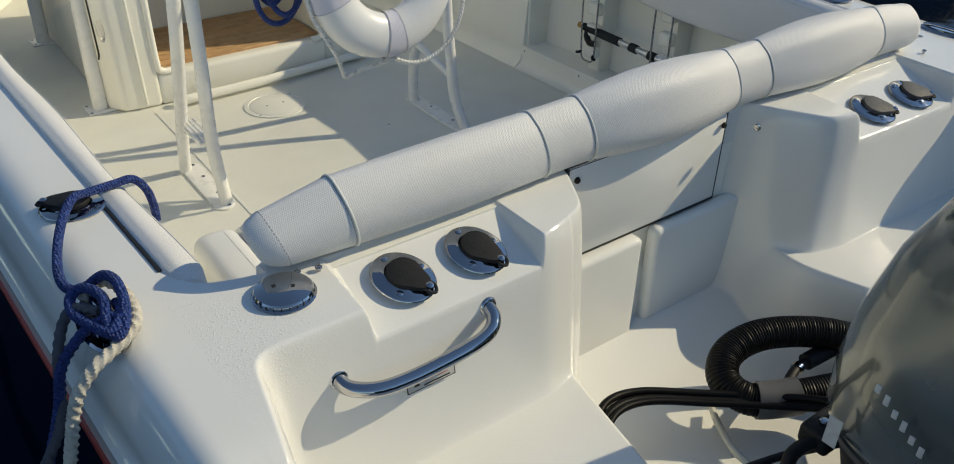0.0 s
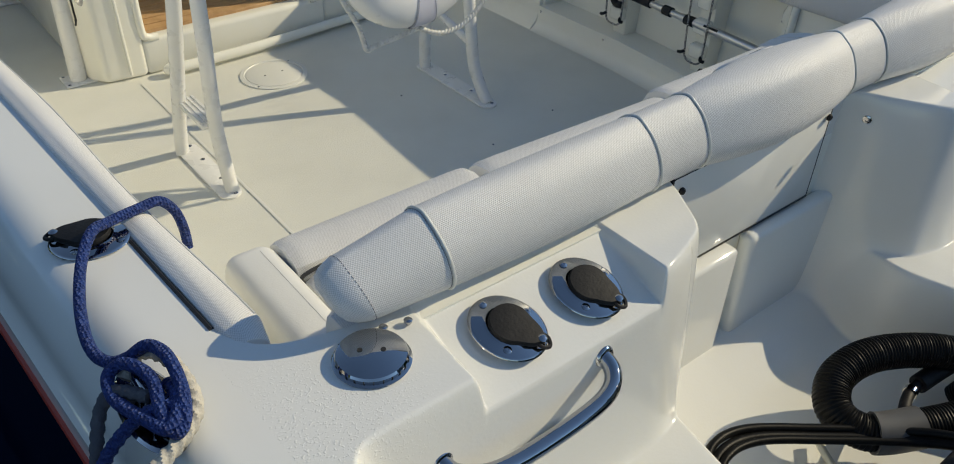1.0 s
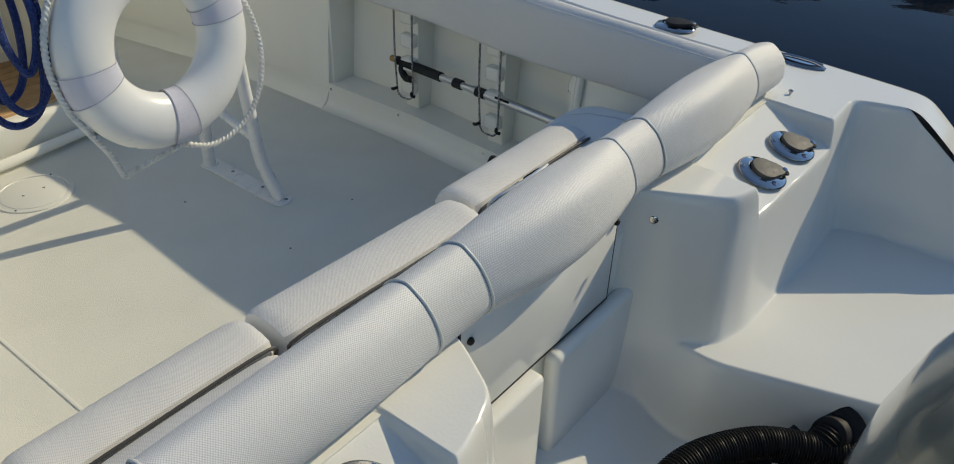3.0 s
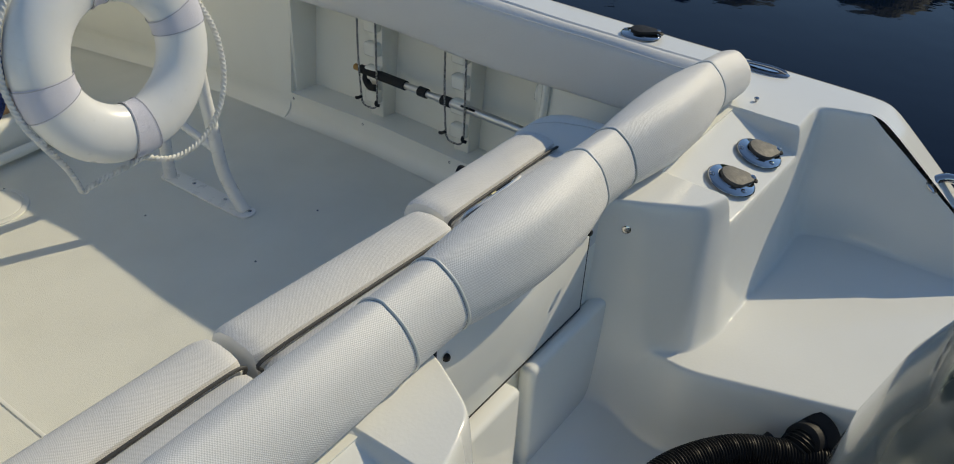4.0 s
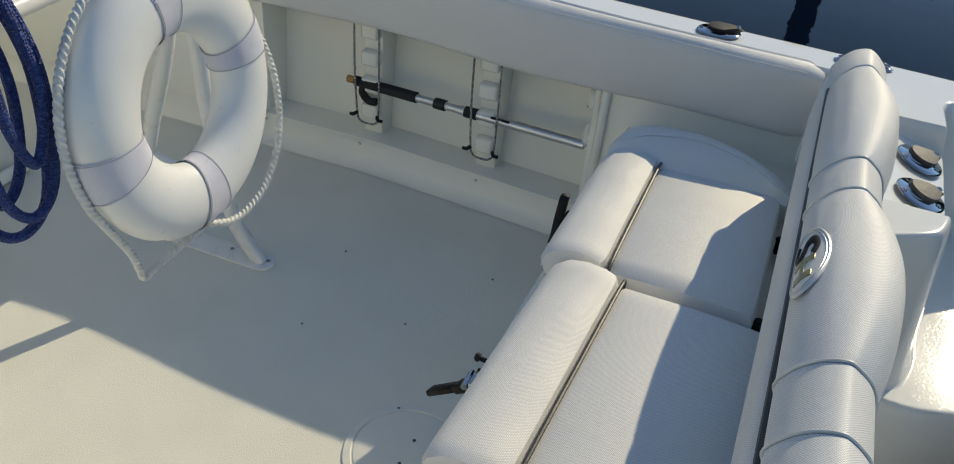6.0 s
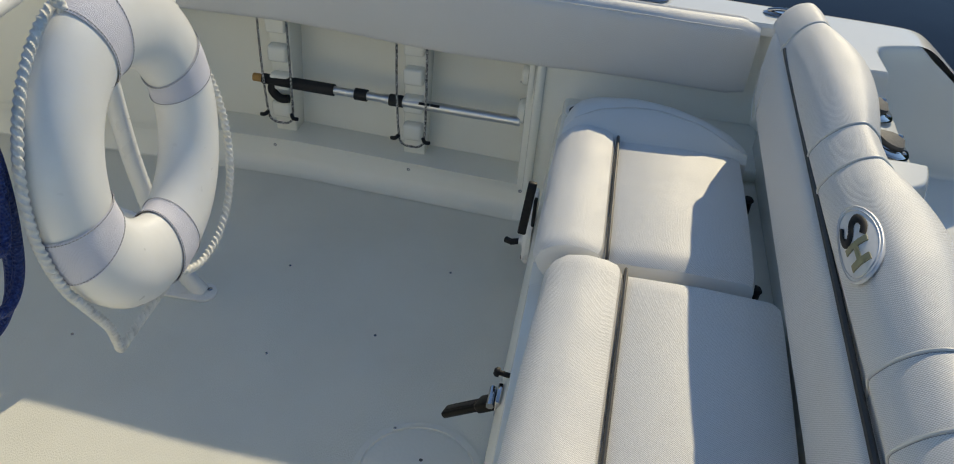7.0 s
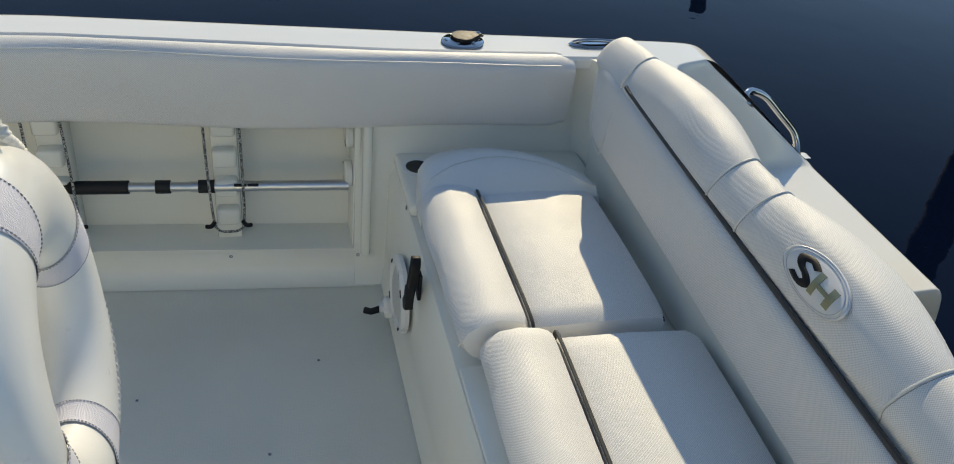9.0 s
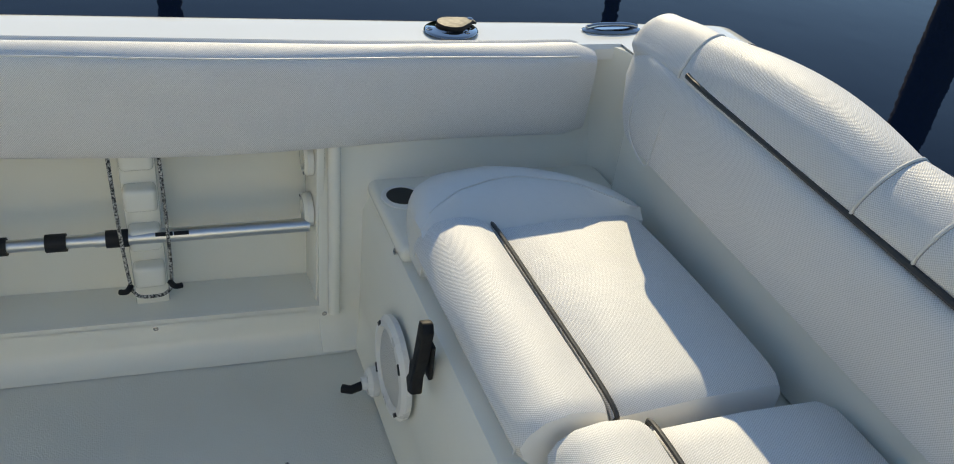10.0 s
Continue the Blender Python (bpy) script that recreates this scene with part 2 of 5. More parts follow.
def lathe(profile, seg=32, bm=None):
    """Profile of (radius, z) round the z axis."""
    b = bm or bmesh.new()
    rings = [[(r * math.cos(2 * math.pi * k / seg), r * math.sin(2 * math.pi * k / seg), z) for k in range(seg)] for r, z in profile]
    return loft(rings, bm=b)


def grid_surface(fn, nu, nv, bm=None):
    b = bm or bmesh.new()
    rows = [[b.verts.new(fn(i / nu, j / nv)) for j in range(nv + 1)] for i in range(nu + 1)]
    for i in range(nu):
        for j in range(nv):
            b.faces.new((rows[i][j], rows[i + 1][j], rows[i + 1][j + 1], rows[i][j + 1]))
    return b


def lerp(a, b, t):
    return a + (b - a) * t


def smooth(t):
    t = max(0.0, min(1.0, t))
    return t * t * t * (t * (6 * t - 15) + 10)


def table(x, rows):
    """Piecewise-linear reading of a table of (x, value)."""
    if x <= rows[0][0]:
        return rows[0][1]
    for (a, u), (b, v) in zip(rows, rows[1:]):
        if x <= b:
            return lerp(u, v, (x - a) / (b - a))
    return rows[-1][1]


def screw(parent, at, normal=(0, 0, 1), r=0.005):
    b = lathe([(r, 0), (r, 0.001), (r * 0.7, 0.0022), (r * 0.35, 0.0024), (r * 0.3, 0.0012)], 12)
    m = Matrix.Translation(at) @ Vector(normal).to_track_quat("Z", "Y").to_matrix().to_4x4()
    return part("screw", b, CHROME, parent, "small steel screw head", at=m)


# ---- water and distance ----
WATER_Z = -0.38
water = material("harbour_water", (0.0012, 0.0045, 0.015), 0.02, spec=0.04, bump=(("noise", 1.0, 0.004), ("noise", 5, 0.0006)))
water.node_tree.nodes["Principled BSDF"].inputs["Specular Tint"].default_value = (0.20, 0.52, 1.0, 1.0)
structure("water", grid_surface(lambda u, v: ((u - 0.5) * 900, (v - 0.5) * 900, WATER_Z), 30, 30), water, "calm dark blue harbour water", "water")

# ---- stern moulding ----
DECK = 0.665
LEDGE, WELL = 0.335, 0.14
RECESS = [(-0.975, -0.115), (-0.83, -0.115), (-0.44, -0.113), (-0.325, -0.078), (-0.265, 0.03), (-0.245, 0.11), (0.225, 0.11),
          (0.285, 0.03), (0.37, -0.115), (0.45, -0.135), (0.80, -0.145), (0.985, -0.14), (1.035, -0.27), (1.035, -0.95), (-1.02, -0.95), (-1.01, -0.30)]
WELLPOLY = [(-0.285, 0.08), (0.235, 0.08), (0.30, 0.0), (0.285, -0.17), (0.40, -0.53), (0.42, -0.95), (-0.46, -0.95), (-0.44, -0.53), (-0.375, -0.17), (-0.34, 0.0)]
FACETS = [[(-0.81, -0.40), (-0.455, -0.40), (-0.455, 0.07), (-0.785, 0.07)], [(0.44, -0.40), (0.835, -0.40), (0.845, 0.07), (0.46, 0.07)]]


def quarter_drop(y):
    """How far the side deck falls away towards the stern."""
    return min(0.325, 0.81 * 0.5 * ((-0.275 - y) + math.sqrt((0.275 + y) ** 2 + 0.0006)))


def near(px, py, poly):
    """Signed distances of arrays of points to a polygon, positive inside."""
    best, odd = np.full(px.shape, 1e9), np.zeros(px.shape, bool)
    for (ax, ay), (bx, by) in zip(poly, poly[1:] + poly[:1]):
        dx, dy = bx - ax, by - ay
        t = np.clip(((px - ax) * dx + (py - ay) * dy) / (dx * dx + dy * dy), 0, 1)
        best = np.minimum(best, (px - ax - t * dx) ** 2 + (py - ay - t * dy) ** 2)
        if ay != by:
            odd ^= ((ay > py) != (by > py)) & (px < (bx - ax) * (py - ay) / (by - ay) + ax)
    return np.sqrt(best) * np.where(odd, 1, -1)


def ease(t):
    t = np.clip(t, 0, 1)
    return t * t * t * (t * (6 * t - 15) + 10)


def soft_min(a, b, k):
    h = np.clip(0.5 + 0.5 * (b - a) / k, 0, 1)
    return b + (a - b) * h - k * h * (1 - h)


def blurred(d, n, times=2):
    """A field smoothed over n cells each way, its edges held."""
    k = np.ones(2 * n + 1) / (2 * n + 1)
    for _ in range(times):
        for axis in (0, 1):
            pad = [(n, n) if i == axis else (0, 0) for i in (0, 1)]
            d = np.apply_along_axis(np.convolve, axis, np.pad(d, pad, mode="reflect", reflect_type="odd"), k, "valid")
    return d


NX, NY = 860, 360
gx, gy = np.meshgrid(np.linspace(-1.035, 1.035, NX + 1), np.linspace(-0.70, 0.06, NY + 1), indexing="ij")
drop = np.minimum(0.325, 0.405 * ((-0.275 - gy) + np.sqrt((0.275 + gy) ** 2 + 0.0006)))
top = DECK - drop
r = ease(blurred(near(gx, gy, RECESS), 9) / 0.056 + 0.2)
low = LEDGE
shell = top + (low - top) * r
for f in FACETS:
    cut = ease(blurred(near(gx, gy, f), 4) / 0.016 + 0.5) * np.maximum(0.0, (0.045 - gy) * 0.335)
    shell = soft_min(shell, np.where(cut > 1e-4, top - cut, top + 0.02), 0.010)
w = np.minimum(r, ease(blurred(near(gx, gy, WELLPOLY), 13) / 0.065 + 0.3))
shell = shell + (WELL + 0.05 * ease((gy + 0.15) / 0.2) - shell) * w
over = np.clip((-0.668 - gy) / 0.0325, 0, 1)
shell = shell - 0.030 * (1 - np.sqrt(1 - over ** 2))
me = bpy.data.meshes.new("transom_moulding")
ids = np.arange((NX + 1) * (NY + 1)).reshape(NX + 1, NY + 1)
quads = np.stack([ids[:-1, :-1], ids[1:, :-1], ids[1:, 1:], ids[:-1, 1:]], -1).reshape(-1, 4)
me.from_pydata(np.stack([gx, gy, shell], -1).reshape(-1, 3).tolist(), [], quads.tolist())
me.polygons.foreach_set("use_smooth", [True] * len(me.polygons))
me.materials.append(GEL_DECK)
tagged(new("transom_moulding", me), "white glossy moulded gelcoat stern with rod holder pods", "boat hull", kind="structure")
face = bmesh.new()
edge = [(gx[i, 0], shell[i, 0]) for i in range(0, NX + 1, 4)]
loft([[(x, -0.70, z) for x, z in edge], [(x, -0.704, z - 0.02) for x, z in edge], [(x * 0.98, -0.70, -0.55) for x, z in edge]], closed=False, bm=face)
structure("transom", face, GEL, "white glossy outer face of the transom", "boat hull")


# ---- gunwales ----
def outer_port(y):
    return table(y, [(-0.8, -1.10), (-0.19, -1.152), (0.27, -1.182), (0.56, -1.200), (1.2, -1.235), (2.2, -1.28), (3.0, -1.26), (3.8, -1.05), (4.6, -0.6), (5.4, 0.0)])


def outer_star(y):
    return table(y, [(-0.8, 1.075), (-0.42, 1.146), (-0.24, 1.166), (0.22, 1.20), (1.4, 1.262), (2.5, 1.24), (3.4, 1.07), (4.6, 0.53), (5.4, 0.0)])


def inner_port(y):
    return table(y, [(-0.8, -1.035), (0.09, -1.035), (0.10, -0.985), (1.15, -1.05), (2.2, -1.10), (3.0, -1.08), (3.8, -0.85), (4.6, -0.38), (5.3, 0.0)])


def inner_star(y):
    return table(y, [(-0.8, 1.035), (0.06, 1.035), (0.07, 1.035), (0.63, 1.045), (1.36, 1.095), (2.5, 1.07), (3.4, 0.92), (4.6, 0.36), (5.3, 0.0)])


def deck_z(y):
    return DECK + max(0.0, y - 0.3) * 0.012 - quarter_drop(y)


def gunwale(name, outer, inner, sign, label, y0, y1, lip, soft, fall):
    step = 0.06 if y1 > 1 else 0.01
    ys = sorted({round(y0 + i * step, 3) for i in range(int((y1 - y0) / step) + 1)} | {y1})
    rings = []
    for y in ys:
        o, i, z = outer(y), inner(y), deck_z(y)
        w = abs(o - i)
        roll = min(soft, w * 0.55)
        row = [(i, y, z - lip), (i, y, z - 0.008), (i + sign * 0.008, y, z)] if lip else [(i, y, z)]
        row += [(lerp(i + sign * 0.01, o - sign * roll, k / 5), y, z) for k in range(1, 6)]
        for k in range(1, 9):
            a = k / 8 * math.pi / 2
            row.append((o - sign * roll * (1 - math.sin(a)), y, z - fall * (1 - math.cos(a))))
        row += [(o + sign * 0.006, y, z - fall - 0.015), (o + sign * 0.018, y, z - fall - 0.025), (o + sign * 0.02, y, z - fall - 0.065), (o - sign * 0.004, y, z - fall - 0.08),
                (o - sign * 0.03, y, z - 0.5), (o - sign * 0.10, y, z - 1.1)]
        rings.append(row)
    return structure(name, loft(rings, closed=False), GEL, label, "gunwale")


gunwale("gunwale_port", outer_port, inner_port, -1, "white glossy gelcoat port side deck and hull", 0.10, 5.2, 0.03, 0.085, 0.10)
gunwale("gunwale_port_quarter", outer_port, inner_port, -1, "white glossy gelcoat port stern quarter", -0.70, 0.10, 0.0, 0.085, 0.10)
gunwale("gunwale_starboard", outer_star, inner_star, 1, "white glossy gelcoat starboard side deck and hull", 0.06, 5.2, 0.03, 0.035, 0.03)
gunwale("gunwale_starboard_quarter", outer_star, inner_star, 1, "white glossy gelcoat starboard stern quarter", -0.70, 0.06, 0.0, 0.035, 0.03)

structure("rub_rail_stripe", tube([(outer_port(y) - 0.020, y, deck_z(y) - 0.172) for y in [lerp(-0.69, 4.0, k / 60) for k in range(61)]], 0.007, 8), REDSTRIPE, "thin red stripe under the port rub rail", "trim")

# ---- cockpit floor and walls ----
structure("floor", prism([(-1.06, -0.05), (1.2, -0.05), (1.25, 2.6), (0.9, 3.9), (0.3, 4.9), (-0.3, 4.9), (-0.95, 3.9), (-1.1, 2.6)], -0.05, 0.0), NONSKID, "off-white moulded nonskid cockpit floor", "floor")
for x0, x1 in ((-0.95, -0.332), (0.332, 0.95)):
    structure("transom_base", box((x0, 0.02, 0.0), (x1, 0.052, 0.66)), GEL_IN, "white transom inner wall behind the bench", "wall")


def lean_in(z):
    """How far the liner stands further in at height z than at the deck."""
    return 0.055 * (1 - z / 0.66)


def wall(name, inner, sign, y0, y1, off, label, mat=None):
    ys = [y0 + (y1 - y0) * i / 40 for i in range(41)]
    rings = []
    for y in ys:
        x, z = inner(y) + sign * off, deck_z(y)
        rings.append([(x, y, z - 0.004), (x - sign * lean_in(0.075), y, 0.075), (x - sign * (0.01 + lean_in(0.03)), y, 0.03), (x - sign * (0.04 + lean_in(0)), y, 0.002),
                      (x + sign * 0.05, y, -0.02), (x + sign * 0.05, y, z - 0.004)])
    return structure(name, loft(rings), mat or GEL_IN, label, "wall")


wall("wall_port", inner_port, -1, 0.10, 5.1, 0.03, "off-white smooth port cockpit liner wall")
RY0, RY1, RZ0, RZ1 = 0.675, 1.80, 0.095, 0.475
wall("wall_starboard_aft", inner_star, 1, 0.06, RY0, 0.03, "off-white smooth starboard liner wall beside the bench")
wall("wall_starboard_forward", inner_star, 1, RY1, 5.1, 0.03, "off-white smooth starboard liner wall ahead of the rod rack")

# starboard rod rack: a recess in the liner
def rack_wall(name, z0, z1, x0, x1, label):
    rings = []
    for i in range(21):
        y = lerp(RY0, RY1, i / 20)
        x = inner_star(y) + 0.03
        rings.append([(x + x0 - lean_in(z0), y, z0), (x + x1, y, z0), (x + x1, y, z1), (x + x0 - lean_in(z1), y, z1)])
    return structure(name, loft(rings), GEL_IN, label, "wall")


rack_wall("wall_starboard_top", RZ1, 0.655, 0.0, 0.05, "off-white liner above the rod rack")
rack_wall("wall_starboard_kick", -0.01, RZ0, 0.0, 0.05, "off-white liner below the rod rack")
rack_wall("rack_back", 0.05, 0.60, 0.125, 0.135, "off-white back of the rod rack recess")
rack_wall("rack_shelf", RZ0 - 0.012, RZ0 - 0.002, 0.002, 0.126, "off-white floor of the rod rack recess")
for y, d in ((RY0, 1), (RY1, -1)):
    x = inner_star(y) + 0.03
    structure("rack_end", box((x + 0.004 - lean_in(0.3), y - 0.012, 0.06), (x + 0.135, y + 0.004, 0.6), 0.003, 2), GEL_IN, "off-white end of the rod rack recess", "wall")
x = inner_star(0.66) + 0.018
structure("trim", tube([(x - lean_in(0.085), 0.646, 0.085), (x - lean_in(0.48), 0.646, 0.48)], 0.013, 12), GEL_IN, "off-white rounded rack edge trim", "trim")
kick = []
for i in range(31):
    y = lerp(0.62, 3.3, i / 30)
    x = inner_star(y) + 0.03 - lean_in(0.05)
    kick.append([(x, y, 0.085)] + [(x - 0.05 * (1 - math.cos(k / 6 * math.pi / 2)), y, 0.055 * (1 - math.sin(k / 6 * math.pi / 2)) + 0.002) for k in range(1, 7)])
structure("baseboard", loft(kick, closed=False), GEL_IN, "off-white coved foot of the starboard liner", "baseboard")

# ---- bench moulding ----
bench = prism([(0.045, 0.02), (0.045, 0.325), (0.07, 0.355), (0.545, 0.358), (0.57, 0.35), (0.585, 0.32), (0.588, 0.10), (0.591, 0.04), (0.604, 0.004), (0.05, 0.002)], -0.985, 1.07)
bmesh.ops.transform(bench, matrix=Matrix(((0, 0, 1, 0), (1, 0, 0, 0), (0, 1, 0, 0), (0, 0, 0, 1))), verts=bench.verts)
structure("bench_base", bench, GEL_IN, "off-white moulded bench base along the transom", "bench base")
lid = box((-0.31, 0.075, 0.356), (0.275, 0.57, 0.368), 0.005, 2)
structure("bench_lid", lid, GEL_IN, "off-white bench locker lid", "bench lid")
structure("bench_corner", box((0.80, 0.06, 0.35), (1.075, 0.575, 0.385), 0.014, 3), GEL_IN, "off-white raised corner of the bench base", "bench base")

hollow = [(1.075, 0.150)] + [(1.068 - 0.09 * (1 - math.cos(a)), 0.146 - 0.09 * math.sin(a)) for a in [k / 8 * math.pi / 2 for k in range(9)]] + [(0.90, 0.054), (0.90, 0.046), (1.075, 0.046)]
structure("corner_wall", prism(hollow, 0.36, 0.660), GEL_IN, "off-white hollow liner corner between bolster and coaming pad", "wall")
structure("bench_back", box((-0.97, 0.0525, 0.36), (0.93, 0.084, 0.575), 0.006, 3), GEL_IN, "off-white liner wall between bench and backrest", "wall")
structure("corner_wall", box((-1.07, 0.045, 0.36), (-0.965, 0.105, 0.60), 0.01, 3), GEL_IN, "off-white liner corner at the port end of the bench", "wall")

slot = [(-1.038, 0.052), (-1.038, 0.17), (-1.009, 0.17), (-1.006, 0.145), (-0.998, 0.120), (-0.985, 0.102), (-0.962, 0.086), (-0.930, 0.074), (-0.880, 0.062), (-0.870, 0.052)]
structure("deck_corner", prism(slot, 0.60, 0.6647), GEL_DECK, "white deck corner curving round the port pad", "deck")

# ---- transom hatch panel in the engine well ----
panel = thing("transom_hatch_panel", "flat white hatch panel on the transom under the bolster", "hatch panel")
part("panel", box((-0.262, 0.040, 0.4485), (0.205, 0.05, 0.664), 0.004, 2), GEL, panel)
# black strip draws the dark gap below and beside the panel
part("gap_strip", box((-0.265, 0.0412, 0.4435), (0.208, 0.0535, 0.6635)), GAP_DARK, panel, "thin black strip drawing the gap round the panel")
structure("well_step", box((-0.34, 0.010, 0.10), (-0.050, 0.0535, 0.443), 0.012, 4), GEL, "white moulded step below the transom hatch, port half", "step")
structure("well_step", box((-0.003, 0.0166, 0.12), (0.42, 0.0532, 0.4405), 0.016, 5), GEL, "white moulded step below the transom hatch, starboard half", "step")
for x in (-0.243, 0.193):
    part("bolt", lathe([(0.007, 0), (0.007, 0.003), (0.005, 0.006), (0.001, 0.007)], 12), BLACK, panel, "black bolt head", at=pose(x, 0.038, 0.638, 90))
structure("well_front", box((-0.33, 0.054, 0.1), (0.33, 0.059, 0.662)), GEL, "white front wall of the engine well", "wall")
for at, n in (((0.246, -0.012, 0.638), (-0.9, -0.4, 0)),):
    b = new("well_screw", None)
    b.matrix_world = Matrix.Translation(at)
    tagged(b, "steel screw in the white engine well wall", "screw")
    screw(b, (0, 0, 0), n, 0.009)


# ---- bolster backrest ----
BX0, BX1 = -0.870, 0.890
SEAMS = [-0.745, -0.342, -0.226, 0.197, 0.308, 0.742]


def swell(x, a, b):
    """How far a stuffed section between two seams stands out."""
    return math.sin(math.pi * (x - a) / (b - a)) ** 0.95 if a < x < b else 0.0


def bolster_ring(x, shrink=1.0):
    """One cross-section of the bolster; each long section swells on its own."""
    k, p, j = swell(x, SEAMS[2], SEAMS[3]), swell(x, SEAMS[4], SEAMS[5]), swell(x, SEAMS[0], SEAMS[1])
    port, star = min(1.0, max(0.0, (-0.745 - x) / 0.14)), smooth((x - 0.74) / 0.20)
    ya = 0.020 - 0.030 * k - 0.024 * p - 0.006 * j + 0.012 * port - 0.004 * star
    zt = 0.798 + 0.016 * k + 0.004 * j + 0.010 * smooth(1 - abs(x - 0.05) / 0.85) + 0.019 * p
    fall = 1 - 0.25 * port - 0.14 * star
    pts = [(0.108, 0.678), (0.075, 0.669), (ya + 0.024, 0.671), (ya + 0.004, 0.686), (ya - 0.007, 0.714), (ya - 0.004, 0.746), (ya + 0.009, zt - 0.028), (ya + 0.029, zt - 0.008),
           (lerp(ya, 0.120, 0.44), zt - 0.001), (0.087, zt - 0.010), (0.106, zt - 0.029), (0.119, zt - 0.052), (0.126, 0.727), (0.117, 0.703)]
    path = smooth_path([(0, y, z) for y, z in pts], 4, True)
    cy, cz = 0.070, 0.725
    lean = 0.20 * (1 - smooth((x - 0.25) / 0.45)) + 0.12 * port
    ring_ = []
    for q in path:
        z = 0.672 + (cz + (q.z - cz) * shrink - 0.672) * fall
        ring_.append((x - lean * (z - 0.735), cy + (q.y - cy) * shrink, z))
    return ring_


backrest = thing("bench_bolster", "white woven vinyl bolster with dark piping along the transom", "bolster")
edges = [BX0] + SEAMS + [BX1]
for i, (x0, x1) in enumerate(zip(edges, edges[1:])):
    n = max(6, int((x1 - x0) / 0.02))
    at = [x0, x0 + 0.0015, x0 + 0.004, x0 + 0.008] + [lerp(x0, x1, j / n) for j in range(1, n)] + [x1 - 0.008, x1 - 0.004, x1 - 0.0015, x1]
    rings = []
    for x in sorted(at):
        near = min(x - x0 if i else 1, x1 - x if i < len(edges) - 2 else 1)
        crease = 0.0012 * noise.noise(Vector((x * 22, i, 0))) if near > 0.01 else 0
        rings.append(bolster_ring(x, 1 - 0.014 * math.exp(-near / 0.0030) + crease))
    if i == 0:
        rings = [bolster_ring(x0 - 0.034, 0.25), bolster_ring(x0 - 0.033, 0.55), bolster_ring(x0 - 0.028, 0.76), bolster_ring(x0 - 0.018, 0.90), bolster_ring(x0 - 0.007, 0.97)] + rings
    if i == len(edges) - 2:
        rings += [bolster_ring(x1 + 0.010, 0.975), bolster_ring(x1 + 0.020, 0.92), bolster_ring(x1 + 0.029, 0.82), bolster_ring(x1 + 0.035, 0.67), bolster_ring(x1 + 0.039, 0.45), bolster_ring(x1 + 0.040, 0.2)]
    part("bolster_section", loft(rings), VINYL, backrest)
for x in SEAMS:
    ring = [Vector(q) for q in bolster_ring(x, 1.004)]
    part("seam_piping", tube(ring, 0.0026, 8, closed=True), PALE_PIPING, backrest, "pale welt piping round the bolster")
    groove = [Vector(q) + Vector((-0.0036, 0, 0)) for q in bolster_ring(x, 0.9965)]
    part("stitching", tube(groove, 0.0005, 5, closed=True), THREAD, backrest, "grey stitching beside the welt")
# stitching round the port end
st = bmesh.new()
loop = [Vector(q) for q in bolster_ring(BX0 + 0.004, 1.004)]
for a, b in zip(loop, loop[1:] + loop[:1]):
    k = max(1, int((b - a).length / 0.0036))
    for j in range(k):
        p0, p1 = a.lerp(b, (j + 0.15) / k), a.lerp(b, (j + 0.75) / k)
        tube([p0, p1], 0.0007, 4, bm=st)
part("stitching", st, THREAD, backrest, "grey stitching at the bolster end")


def back_y(x):
    """Front face of the back panel, rounding away at its ends."""
    return 0.138 - 0.02 * math.exp(-(x - BX0 + 0.01) / 0.015) - 0.045 * max(0.0, (x - 0.78) / 0.165) ** 2.2


back = []
for x in [lerp(BX0 - 0.01, 0.78, j / 50) for j in range(51)] + [lerp(0.78, 0.952, math.sin(j / 14 * math.pi / 2)) for j in range(1, 15)]:
    y = back_y(x)
    end = max(0.0, (x - 0.86) / 0.092)
    zb, zt = 0.508 + 0.040 * x + 0.045 * end ** 2.5, 0.697 + 0.045 * x - 0.048 * end ** 2.5
    back.append([(x, 0.060, zb), (x, y - 0.022, zb), (x, y - 0.008, zb + 0.008), (x, y - 0.001, zb + 0.03), (x, y + 0.003, lerp(zb, zt, 0.5)), (x, y - 0.001, zt - 0.03), (x, y - 0.007, zt - 0.010), (x, y - 0.018, zt - 0.001), (x, 0.060, zt)])
part("back_panel", loft(back), VINYL, backrest, "flat woven vinyl back panel")
part("piping", tube(smooth_path([(x, 0.1235, 0.702 + 0.045 * x) for x in (-0.86, -0.4, 0.0, 0.4, 0.66)] + [(0.722, 0.123, 0.736)], 6), 0.0056, 8), PIPING, backrest, "dark grey piping")
arc = [(0.735, 0.700), (0.775, 0.698), (0.802, 0.688), (0.832, 0.655), (0.843, 0.628), (0.843, 0.592), (0.825, 0.570), (0.795, 0.556), (0.752, 0.548), (0.742, 0.60), (0.736, 0.65)]
part("stitching", tube(smooth_path([(x, back_y(x) + 0.0022 - (0.006 * max(0.0, (z - 0.66) / 0.04)), z) for x, z in arc], 6, True), 0.0013, 6, closed=True), PALE_PIPING, backrest, "curved stitched end patch")

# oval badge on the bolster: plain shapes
def bent(b):
    """Wraps a flat shape over the roll of the bolster."""
    for v in b.verts:
        v.co.z -= 4.5 * v.co.y ** 2
    return b


